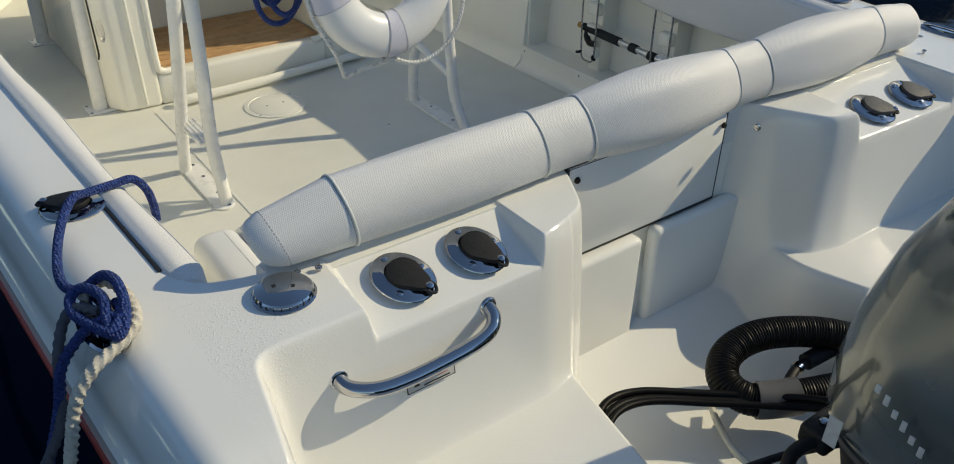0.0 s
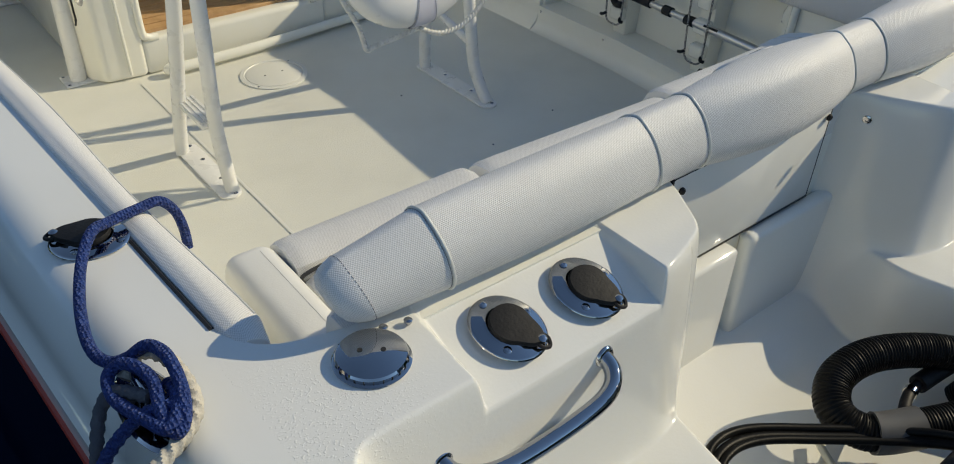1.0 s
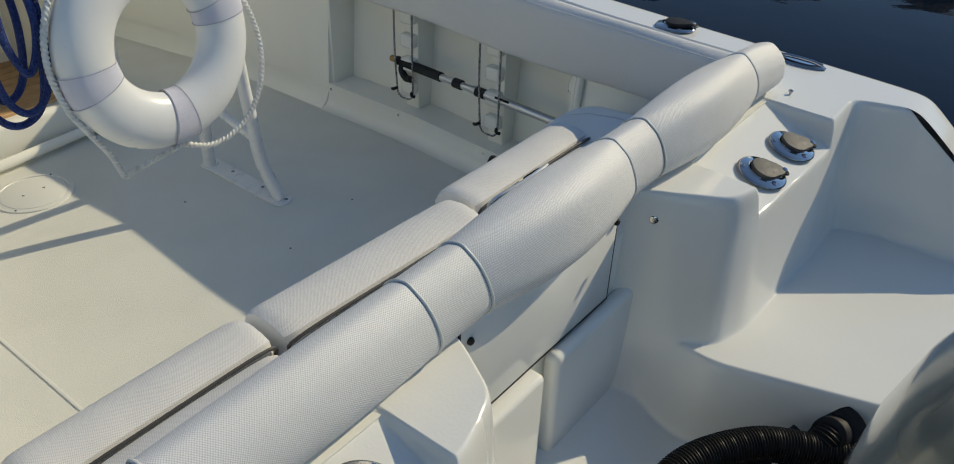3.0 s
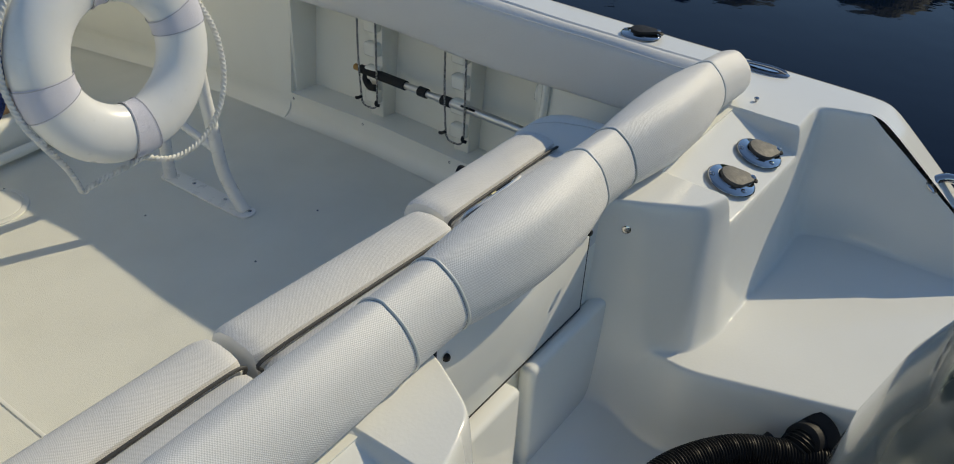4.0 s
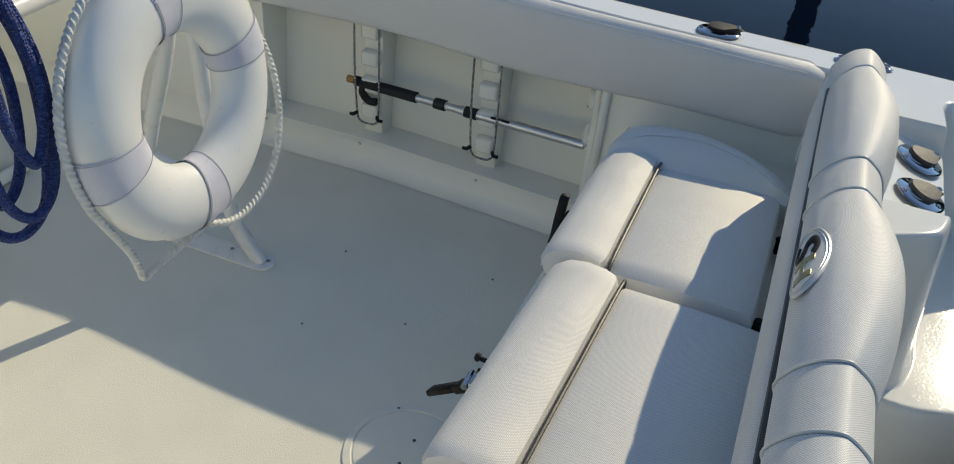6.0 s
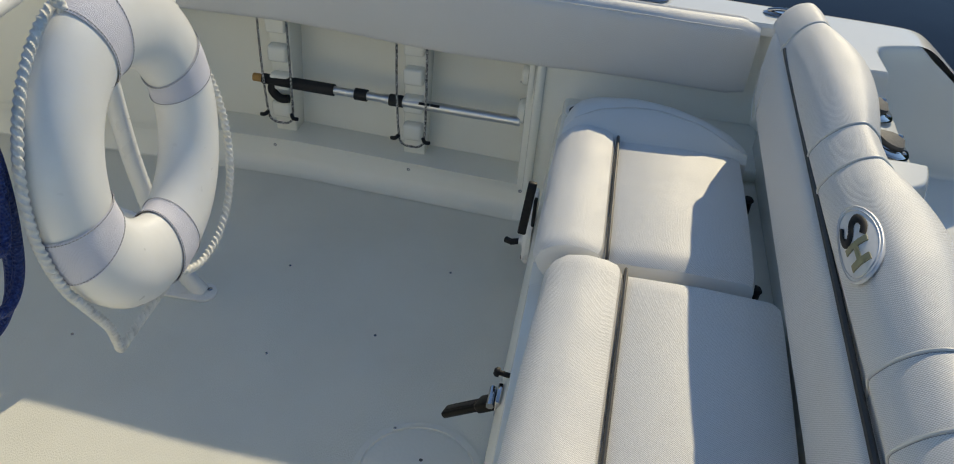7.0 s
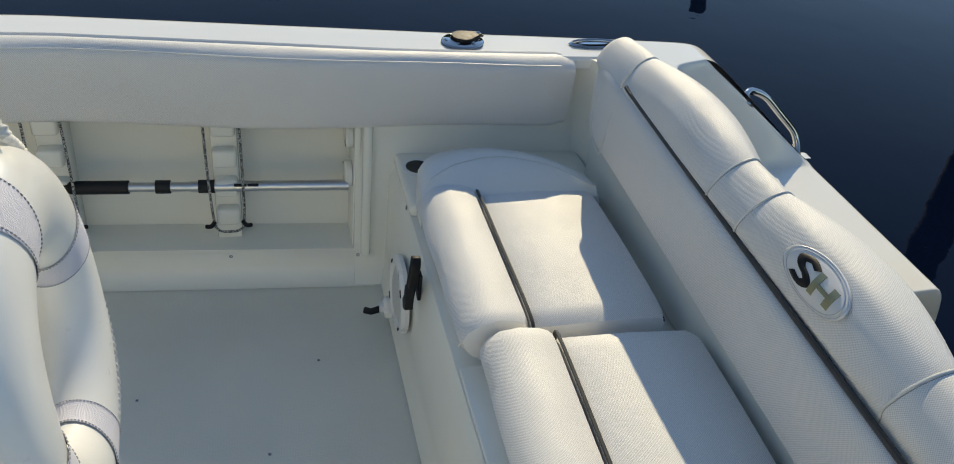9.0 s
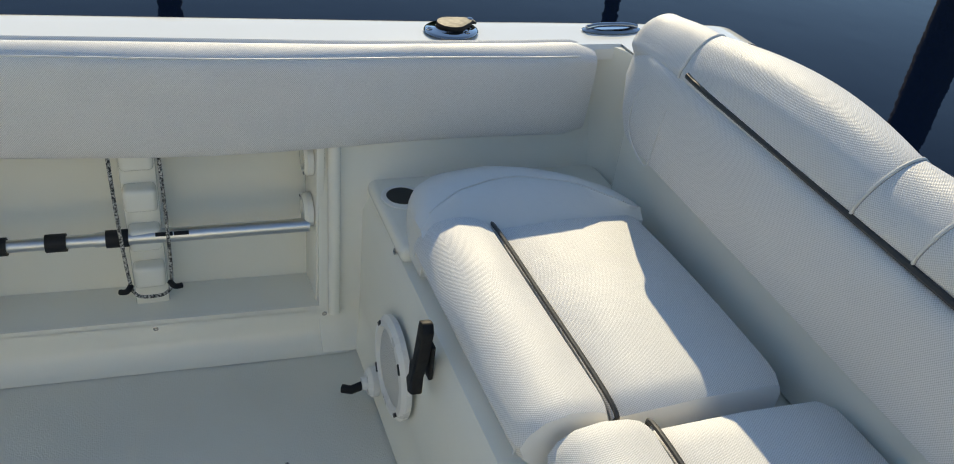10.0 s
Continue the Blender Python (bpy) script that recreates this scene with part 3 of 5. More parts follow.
disc = lathe([(0.052, 0.0), (0.052, 0.003), (0.0505, 0.0045), (0.049, 0.003), (0.04, 0.003), (0.03, 0.003), (0.02, 0.003), (0.01, 0.003), (0.001, 0.003)], 40)
badge = part("badge", bent(disc), BADGE, backrest, "oval silver badge")
bm_ = Vector((0.0, 0.90, 0.44)).to_track_quat("Z", "Y").to_matrix().to_4x4()
badge.matrix_basis = Matrix.Translation((-0.016, 0.1208, 0.778)) @ bm_ @ Matrix.Diagonal((1.55, 0.72, 1, 1))
for r in (0.0505, 0.0455):
    edge = tube([(r * math.cos(2 * math.pi * k / 40), r * math.sin(2 * math.pi * k / 40), 0.0036) for k in range(40)], 0.0009, 6, closed=True)
    part("badge_rim", bent(edge), ALU, badge, "thin silver rim line")
swirl = tube(smooth_path([(-0.010, 0.020, 0), (-0.022, 0.027, 0), (-0.034, 0.018, 0), (-0.030, 0.004, 0), (-0.018, -0.004, 0), (-0.012, -0.016, 0), (-0.022, -0.027, 0), (-0.036, -0.020, 0)], 6), 0.0065, 8)
bmesh.ops.transform(swirl, matrix=Matrix.Translation((0.006, 0, 0.0038)) @ Matrix.Diagonal((1, 1, 0.3, 1)), verts=swirl.verts)
part("badge_curve", bent(swirl), BLACK, badge, "black curved emblem stroke")
for x0, y0, x1, y1 in ((0.000, -0.026, 0.008, 0.026), (0.024, -0.022, 0.033, 0.022), (0.008, -0.005, 0.024, 0.005)):
    bar = loft([[(x0, lerp(y0, y1, k / 6), 0.0028), (x1, lerp(y0, y1, k / 6), 0.0028), (x1, lerp(y0, y1, k / 6), 0.0048), (x0, lerp(y0, y1, k / 6), 0.0048)] for k in range(7)])
    part("badge_bar", bent(bar), GOLD, badge, "gold emblem bar")


# ---- seat cushions ----
def cushion(name, x0, x1, y0, yp, y1, zt, label, rim=0, plump=0.006):
    ob = thing(name, label, "seat cushion", group="bench cushions")
    z0 = 0.37
    xa, xb = (x0 + 0.105 if rim < 0 else x0), (0.765 if rim > 0 else x1)

    full = x0
    x0, x1 = xa, xb
    rings = []
    for j in range(25):
        x = lerp(x0 + 0.004, x1 - 0.004, j / 24)
        e = min(x - x0, x1 - x)
        d = 0.016 * math.exp(-e / 0.012)
        top = zt + plump * math.sin(math.pi * j / 24) - d
        rings.append([(x, y0 + 0.004 + d * 0.3, z0), (x, y0 + d * 0.3, z0 + 0.02), (x, y0 + d * 0.3, top - 0.02), (x, y0 + 0.006 + d * 0.3, top - 0.006), (x, y0 + 0.022, top), (x, lerp(y0, yp, 0.5), top + 0.004),
                      (x, yp - 0.006, top - 0.001), (x, yp, top - 0.006), (x, yp, z0)])
    part("pad", loft(rings), VINYL, ob)
    rings = []
    n = 40
    for j in range(n + 1):
        x = lerp(x0, x1, j / n)
        e = min(x - x0, x1 - x)
        s = 1 - 0.10 * math.exp(-e / 0.010)
        w = 0.003 * noise.noise(Vector((x * 9, y1 * 7, 0)))
        w2 = y1 - yp
        pts = [(yp + 0.002, z0), (yp + 0.002, zt - 0.012), (yp + 0.012, zt + 0.010), (yp + 0.034, zt + 0.018 + w), (yp + w2 * 0.5, zt + 0.022 + w), (y1 - 0.035, zt + 0.014), (y1 - 0.010, zt - 0.006),
               (y1 + w, zt - 0.030), (y1 - 0.010, z0 + 0.026), (y1 - 0.026, z0 + 0.008), (y1 - 0.042, z0)]
        cy, cz = lerp(yp, y1, 0.5), z0 + 0.05
        rings.append([(x, cy + (y - cy) * s, cz + (z - cz) * s) for y, z in pts])
    part("front_roll", loft(rings), VINYL, ob, "rounded woven vinyl front roll")
    ztop = zt + 0.004
    part("piping", tube(smooth_path([(x0 + 0.003, yp - 0.001, z0 + 0.01), (x0 + 0.004, yp, ztop - 0.03), (x0 + 0.018, yp, ztop), (lerp(x0, x1, 0.5), yp, ztop + 0.003), (x1 - 0.018, yp, ztop), (x1 - 0.004, yp, ztop - 0.03), (x1 - 0.003, yp - 0.001, z0 + 0.01)], 6), 0.0038, 8),
         PIPING, ob, "dark grey piping")
    for xe, sgn in ((x0, 1), (x1, -1)):
        arc = smooth_path([(xe + sgn * 0.012, yp + 0.02, zt + 0.006), (xe + sgn * 0.014, lerp(yp, y1, 0.5), zt + 0.016), (xe + sgn * 0.013, y1 - 0.02, zt - 0.012), (xe + sgn * 0.011, y1 - 0.004, zt - 0.05)], 8)
        part("stitching", tube(arc, 0.0016, 6), PALE_PIPING, ob, "pale stitched edge")
    if rim < 0:
        part("side_rim", box((full, y0 + 0.01, z0), (x0 - 0.003, y1 - 0.02, zt + 0.022), 0.034, 6), VINYL_PLAIN, ob, "plump smooth vinyl end section")
        for xe in (full + 0.012, x0 - 0.036):
            part("stitching", tube([(xe, y1 - 0.056, zt + (0.0215 if xe > full + 0.03 else 0.0120)), (xe, y0 + 0.05, zt + (0.0215 if xe > full + 0.03 else 0.0120))], 0.0012, 6), PALE_PIPING, ob, "pale stitched edge")
    elif rim:
        outer = [(0.128, 0.757), (0.140, 0.80), (0.165, 0.835), (0.21, 0.867), (0.30, 0.912), (0.39, 0.930), (0.45, 0.926), (0.50, 0.920), (0.53, 0.902), (0.550, 0.866), (0.560, 0.810)]
        seam = [(0.128, 0.752), (0.165, 0.757), (0.23, 0.814), (0.333, 0.850), (0.40, 0.845), (0.467, 0.822), (0.53, 0.785), (0.560, 0.757)]
        rise = [(0.128, 0.006), (0.17, 0.022), (0.25, 0.034), (0.38, 0.040), (0.48, 0.038), (0.535, 0.026), (0.560, 0.004)]
        rings, line = [], []
        for j in range(41):
            y = lerp(0.128, 0.560, j / 40)
            xo, xs, h = table(y, outer), table(y, seam), table(y, rise)
            w = xo - xs
            rings.append([(0.735, y, z0), (0.735, y, zt - 0.012), (0.750, y, zt + 0.002), (lerp(0.750, xs, 0.5), y, zt + h * 0.55), (xs - 0.004, y, zt + h * 0.95), (xs, y, zt + h * 0.93), (xs + 0.005, y, zt + h), (xs + w * 0.45, y, zt + h * 0.98),
                          (xs + w * 0.78, y, zt + h * 0.70), (xs + w * 0.95, y, zt + h * 0.2 - 0.006), (xo, y, zt - 0.030), (xo - 0.004, y, z0 + 0.012), (xo - 0.012, y, z0)])
            line.append((xs, y, zt + h * 0.96 + 0.0006))
        part("side_rim", loft(rings), VINYL_PLAIN, ob, "raised smooth vinyl outer rim")
        part("stitching", tube(smooth_path(line[2:-2:3], 4), 0.0014, 6), PALE_PIPING, ob, "pale curved seam of the rim")
    return ob


middle = cushion("seat_cushion", -0.30, 0.258, 0.108, 0.400, 0.552, 0.452, "wide white woven vinyl bench cushion with dark piping")
middle.matrix_world = Matrix.Translation((-0.02, 0.33, 0)) @ pose(0, 0, 0, 0, 0, -2.2) @ Matrix.Translation((0.02, -0.33, 0))
cushion("seat_cushion", 0.285, 0.925, 0.139, 0.428, 0.572, 0.452, "white woven vinyl corner cushion with raised outer rim, starboard end", rim=1)
cushion("seat_cushion", -0.87, -0.32, 0.165, 0.425, 0.565, 0.452, "white woven vinyl corner cushion with raised outer rim, port end", rim=-1)


# ---- side coaming pads ----
def coaming_pad(name, inner, sign, y0, y1, z0, crown, label):
    ob = thing(name, label, "coaming pad", group="coaming pads")
    rings = []
    n = 70
    for j in range(n + 1):
        y = lerp(y0, y1, j / n)
        e = min(y - y0, y1 - y)
        s = 1 - 0.35 * math.exp(-e / 0.012)
        z = deck_z(y)
        xi = inner(y) + sign * 0.028
        th = 0.062 + 0.004 * math.sin(y * 9)
        bot = z0 + 0.006 * math.sin(y * 5)
        pts = [(0, z - 0.012), (-0.010, z + crown * 0.75), (-0.030, z + crown), (-th + 0.008, z - 0.012 + crown * 0.7), (-th, z - 0.035 + crown * 0.4), (-th + 0.004, lerp(bot, z, 0.4)), (-th + 0.012, bot + 0.02), (-th + 0.022, bot + 0.004), (-th + 0.036, bot), (0, bot + 0.006)]
        cx, cz = -0.03, lerp(bot, z, 0.5)
        ring_ = smooth_path([(xi + sign * (cx + (a - cx) * s), y, cz + (q - cz) * (1 - (1 - s) * 0.3)) for a, q in pts], 3, True)
        rings.append([tuple(q) for q in ring_])
    part("pad", loft(rings), VINYL, ob)
    pts = [(r[9][0], r[9][1], r[9][2] + 0.001) for r in rings[1:-1]]
    part("seam", tube(pts, 0.0016, 6), PALE_PIPING, ob, "pale top seam")
    return ob


coaming_pad("coaming_pad", inner_star, 1, 0.125, 3.2, 0.470, 0.002, "white vinyl coaming pad on the starboard side wall")
pad = coaming_pad("coaming_pad", inner_port, -1, 0.112, 3.4, 0.500, 0.011, "white woven vinyl coaming pad on the port side wall")
# added dark tube paints the shadow gap between pad and deck
part("shadow_gap", tube([(inner_port(y) - 0.0295, y, deck_z(y) + 0.0005) for y in (0.16, 0.22, 0.28, 0.34, 0.40)], 0.0035, 8), GAP_DARK, pad, "dark strip drawn for the shadow gap beside the pad")


# ---- rod holders, fuel cap, handle ----
def rod_holder(at, normal, heading, cap, label):
    ob = thing("rod_holder", label, "rod holder", group="rod holders")
    n = Vector(normal).normalized()
    h = Vector((math.cos(radians(heading)), math.sin(radians(heading)), 0))
    h = (h - n * h.dot(n)).normalized()
    m = Matrix((h, n.cross(h), n)).transposed().to_4x4()
    ob.matrix_world = Matrix.Translation(at) @ m
    fl = lathe([(0.05, 0.0), (0.051, 0.002), (0.0498, 0.0042), (0.047, 0.0056), (0.034, 0.0062), (0.030, 0.0085), (0.027, 0.006), (0.001, 0.004)], 48)
    bmesh.ops.transform(fl, matrix=Matrix.Diagonal((1.12, 0.97, 1, 1)), verts=fl.verts)
    part("flange", fl, CHROME, ob, "polished oval steel flange")
    rows = []
    for k in range(40):
        a = 2 * math.pi * k / 40
        r = 0.0305 + 0.0195 * max(0.0, math.cos(a)) ** 7
        rows.append((r * math.cos(a), r * math.sin(a)))
    cp = loft([[(x * s, y * s, z) for x, y in rows] for s, z in ((0.93, 0.008), (1.0, 0.011), (1.0, 0.015), (0.95, 0.018), (0.6, 0.0195), (0.05, 0.0198))])
    part("cap", cp, cap, ob, "soft rubber plug cap")
    part("strap_loop", tube(smooth_path([(0.040, 0.007, 0.014), (0.052, 0.009, 0.012), (0.060, 0, 0.009), (0.052, -0.009, 0.012), (0.040, -0.007, 0.014)], 5), 0.003, 8), BLACK, ob, "rubber retaining loop")
    part("rivet", lathe([(0.0065, 0.014), (0.0065, 0.0185), (0.004, 0.0205), (0.001, 0.021)], 14), CHROME, ob, at=pose(0.047, 0, 0))
    for a in (75, 160, 285):
        screw(ob, (0.048 * math.cos(radians(a)), 0.036 * math.sin(radians(a)), 0.0062), r=0.006)
    return ob


FN = (0.0, -0.318, 0.948)
rod_holder((-0.697, -0.048, 0.642), FN, -62, BLACK, "chrome rod holder with black cap on the port transom pod")
rod_holder((-0.553, -0.050, 0.641), FN, -66, BLACK, "chrome rod holder with black cap on the port transom pod")
rod_holder((0.575, -0.090, 0.625), FN, -42, RUBBER, "chrome rod holder with grey cap on the starboard transom pod")
rod_holder((0.735, -0.092, 0.624), FN, -38, RUBBER, "chrome rod holder with grey cap on the starboard transom pod")
rod_holder((-1.078, 0.437, 0.667), (0, 0, 1), 150, BLACK, "chrome rod holder with black cap under the blue rope")
rod_holder((1.122, 0.402, 0.669), (0, 0, 1), -70, BLACK, "chrome rod holder with black cap on the starboard gunwale")

cap = thing("fuel_cap", "polished steel fuel filler cap on the port deck", "fuel cap", (-0.884, -0.008, DECK))
part("base_ring", lathe([(0.049, 0.0), (0.050, 0.002), (0.047, 0.004), (0.001, 0.004)], 40), CHROME, cap)
part("lid", lathe([(0.045, 0.003), (0.046, 0.009), (0.044, 0.012), (0.032, 0.0155), (0.014, 0.0175), (0.001, 0.018)], 48), CHROME, cap, "domed mirror-polished lid")
for k in range(24):
    a = 2 * math.pi * k / 24
    part("notch", box((-0.0005, -0.0006, 0.0045), (0.0005, 0.0007, 0.009)), GAP_DARK, cap, at=pose(0.0458 * math.cos(a), 0.0458 * math.sin(a), 0, 0, 0, math.degrees(a) - 90))
for x, y in ((-0.012, 0.008), (0.012, -0.008)):
    part("key_hole", lathe([(0.0035, 0.0165), (0.0035, 0.0182), (0.001, 0.0182)], 10), GAP_DARK, cap, "dark key hole", at=pose(x, y, 0))
for x, y in ((-0.845, 0.026), (-0.812, 0.018), (0.915, -0.01)):
    b = thing("deck_screw", "small steel screw standing in the white deck", "screw", (x, y, DECK))
    part("shank", lathe([(0.003, 0), (0.003, 0.007), (0.001, 0.0072)], 10), CHROME, b)
    part("head", lathe([(0.0058, 0.005), (0.006, 0.008), (0.004, 0.010), (0.001, 0.0104)], 12), CHROME, b)

handle = thing("grab_handle", "polished steel tube grab handle on the port transom pod", "grab handle")
hp = smooth_path([(-0.862, -0.118, 0.567), (-0.855, -0.142, 0.560), (-0.82, -0.163, 0.554), (-0.77, -0.170, 0.552), (-0.70, -0.172, 0.555), (-0.635, -0.170, 0.560), (-0.600, -0.160, 0.565), (-0.583, -0.142, 0.573), (-0.580, -0.118, 0.580)], 8)
part("tube", tube(hp, 0.0125, 20), CHROME, handle)
for q in (hp[0], hp[-1]):
    part("foot", lathe([(0.017, 0), (0.017, 0.002), (0.0145, 0.005), (0.013, 0.006)], 24), CHROME, handle, "round steel foot", at=Matrix.Translation(q + Vector((0, -0.004, 0))) @ pose(0, 0, 0, 80))

sticker = thing("warning_label", "small white warning label with black border on the white pod", "warning label", (-0.705, -0.1375, 0.498))
sticker.matrix_world = Matrix.Translation((-0.705, -0.1375, 0.498)) @ pose(0, 0, 0, 80)
part("border", box((-0.047, -0.013, 0), (0.047, 0.013, 0.0006)), SEAM, sticker)
part("face", box((-0.045, -0.011, 0.0004), (0.045, 0.011, 0.001)), DECAL, sticker)


def lettering(name, text, size, mat, parent, m, label=""):
    cu = bpy.data.curves.new(name, "FONT")
    cu.body, cu.size, cu.extrude, cu.align_x, cu.align_y = text, size, 0.0003, "CENTER", "CENTER"
    tmp = bpy.data.objects.new("tmp_text", cu)
    scene.collection.objects.link(tmp)
    me = bpy.data.meshes.new_from_object(tmp.evaluated_get(bpy.context.evaluated_depsgraph_get()))
    bpy.data.objects.remove(tmp)
    me.materials.clear()
    me.materials.append(mat)
    ob = new(name, me)
    ob.parent = parent
    ob.matrix_basis = m
    return tagged(ob, label)


lettering("word", "DANGER", 0.012, REDDECAL, sticker, pose(0.008, 0.003, 0.0014), "printed word on the label")
part("symbol", prism([(-0.034, -0.004), (-0.022, -0.004), (-0.028, 0.007)], 0.001, 0.0014), SEAM, sticker, "black warning triangle")
part("text_bar", box((-0.015, -0.0085, 0.001), (0.036, -0.006, 0.0014)), SEAM, sticker)

# starboard stern rail
rail = thing("stern_rail", "polished steel tube boarding rail on the starboard quarter", "rail")
rp = smooth_path([(1.045, -0.425, 0.525), (1.068, -0.430, 0.536), (1.092, -0.462, 0.538), (1.100, -0.520, 0.514), (1.100, -0.590, 0.455), (1.100, -0.650, 0.402), (1.090, -0.672, 0.365), (1.062, -0.672, 0.325)], 8)
part("tube", tube(rp, 0.0115, 18), CHROME, rail)
for q in (rp[0], rp[-1]):
    part("foot", lathe([(0.02, 0), (0.02, 0.003), (0.014, 0.007)], 20), CHROME, rail, at=Matrix.Translation(q) @ pose(0, 0, 0, 38))

# starboard flush cleat
fl = thing("flush_cleat", "polished steel pop-up cleat in the starboard gunwale", "cleat", (1.115, 0.045, DECK))
b = lathe([(0.05, 0), (0.052, 0.003), (0.045, 0.007), (0.03, 0.006), (0.001, 0.006)], 40)
bmesh.ops.transform(b, matrix=Matrix.Diagonal((0.5, 1.35, 1, 1)), verts=b.verts)
part("plate", b, CHROME, fl)
part("horn", tube(smooth_path([(0, -0.06, 0.008), (0, -0.03, 0.013), (0, 0.03, 0.013), (0, 0.06, 0.008)], 6), 0.005, 10), CHROME, fl)

# ---- rack fittings and boat hook ----
for i, y in enumerate((1.005, 1.415)):
    x = inner_star(y) - 0.002
    br = thing("rod_rack_bracket", "white moulded rod rack bracket with notches", "rack bracket", group="rod rack brackets")
    body = box((x + 0.045, y - 0.033, 0.085), (x + 0.155, y + 0.033, 0.60), 0.006, 2)
    part("body", body, GEL_IN, br)
    for z in (0.155, 0.245, 0.335, 0.425):
        part("lug", box((x + 0.012, y - 0.030, z), (x + 0.05, y + 0.030, z + 0.05), 0.009, 3), GEL_IN, br, "rounded white lug")
    cord = thing("bungee_cord", "black and white speckled bungee loop on the rack bracket", "bungee cord", group="bungee cords")
    xf = x + 0.004
    lp = smooth_path([(xf, y - 0.040, 0.47), (xf - 0.002, y - 0.042, 0.33), (xf, y - 0.040, 0.18), (xf, y - 0.028, 0.148), (xf, y, 0.142), (xf, y + 0.028, 0.150), (xf, y + 0.038, 0.19), (xf - 0.002, y + 0.044, 0.33), (xf, y + 0.046, 0.47)], 7)
    part("cord", tube(lp, 0.0036, 8), material("bungee_weave", (0.03, 0.03, 0.03), 0.8, spot=(0.8, 0.8, 0.76), spot_size=240, spot_amount=1.0), cord)
    for d in (-0.036, 0.036):
        part("hook", tube(smooth_path([(xf, y + d, 0.175), (xf - 0.012, y + d * 1.25, 0.17), (xf - 0.006, y + d * 1.6, 0.166)], 4), 0.006, 8), BLACK, cord, "black plastic hook")
for y in (0.664, 1.005, 1.43, 1.785):
    s = thing("liner_screw", "small steel screw in the off-white liner", "screw", (inner_star(y) + 0.029 - lean_in(0.075), y, 0.075), group="liner screws")
    screw(s, (0, 0, 0), (-1, 0, 0), 0.006)
for z in (0.30, 0.42):
    ey = thing("rack_eye", "white round rod end socket in the rack", "rod socket", (inner_star(0.68) + 0.050, RY0 + 0.006, z), group="rod end sockets")
    part("ring", lathe([(0.020, 0), (0.036, 0), (0.036, 0.012), (0.030, 0.018), (0.021, 0.018), (0.02, 0.004)], 28), GEL_IN, ey, at=pose(0, 0, 0, -90))
    for a in (45, 225):
        screw(ey, (0.030 * math.cos(radians(a)), 0.018, 0.030 * math.sin(radians(a))), (0, 1, 0), 0.004)

hook = thing("boat_hook", "aluminium boat hook with black grips lying in the rack", "boat hook")
h0, h1 = Vector((1.072, 0.69, 0.279)), Vector((1.118, 1.50, 0.272))


def along(t):
    return h0.lerp(h1, t)


part("pole", tube([along(0), along(0.5)], 0.0145, 18), ALU, hook)
part("inner_pole", tube([along(0.5), along(0.86)], 0.0125, 18), ALU, hook)
for a, b in ((0.425, 0.475), (0.56, 0.605), (0.685, 0.84)):
    part("grip", tube([along(a), along(a + 0.004), along(b - 0.004), along(b)], 0.0175, 18), HOOKBLACK, hook, "black foam grip band")
part("head", tube(smooth_path([along(0.83), along(0.9), along(0.96)], 4), 0.016, 14), BLACK, hook, "black plastic hook head")
q = along(0.92)
part("hook_finger", tube(smooth_path([q, q + Vector((-0.006, 0.004, -0.03)), q + Vector((-0.01, -0.02, -0.052)), q + Vector((-0.01, -0.048, -0.050))], 6), 0.0130, 12), BLACK, hook, "curved black hook")
part("tip", tube([along(0.955), along(0.99), along(0.997)], 0.012, 12), CORK, hook, "ochre tip")
d = (h1 - h0).normalized()
zz = Vector((-0.75, 0, 0.66)).normalized()
zz = (zz - d * zz.dot(d)).normalized()
mm = Matrix((-d, zz.cross(-d), zz)).transposed().to_4x4()
for k in range(2):
    part("maker_bar", box((-0.028 + k * 0.034, -0.004, 0), (0.004 + k * 0.03, 0.004, 0.0008)), BLACK, hook, "black printed mark", at=Matrix.Translation(along(0.33) + zz * 0.0142) @ mm)

# ---- bench fittings ----
sp = thing("speaker", "round white marine speaker in the bench base", "speaker", (0.716, 0.596, 0.185))
part("rim", lathe([(0.072, 0.0), (0.097, 0.0), (0.098, 0.010), (0.090, 0.018), (0.078, 0.019), (0.072, 0.010)], 44), POWDER, sp, at=pose(0, 0, 0, -90))
part("grille", lathe([(0.076, 0.010), (0.055, 0.017), (0.03, 0.021), (0.001, 0.0225)], 36), material("speaker_mesh", (0.62, 0.62, 0.6), 0.5, bump=(("voronoi", 350, 0.002),)), sp, "perforated white grille", at=pose(0, 0, 0, -90))
for a in (40, 140, 220, 320):
    part("slot", box((-0.004, 0.0, -0.010), (0.004, 0.0185, 0.010), 0.002), GAP_DARK, sp, "dark screw slot", at=pose(0.085 * math.cos(radians(a)), 0.002, 0.085 * math.sin(radians(a)), 0, -a, 0))
wd = thing("washdown_fitting", "white washdown fitting low on the bench base", "hose fitting", (0.808, 0.606, 0.066))
part("collar", lathe([(0.03, 0), (0.03, 0.012), (0.022, 0.02), (0.014, 0.02), (0.013, 0.03), (0.001, 0.03)], 24), POWDER, wd, at=pose(0, 0, 0, -90))
part("stub", tube([(0, 0.025, -0.004), (0.0, 0.05, -0.012), (0.01, 0.066, -0.014)], 0.009, 10), BLACK, wd, "black hose stub")
lt = thing("bench_latch", "black plastic pull latch on the bench base", "latch", (0.566, 0.588, 0.334))
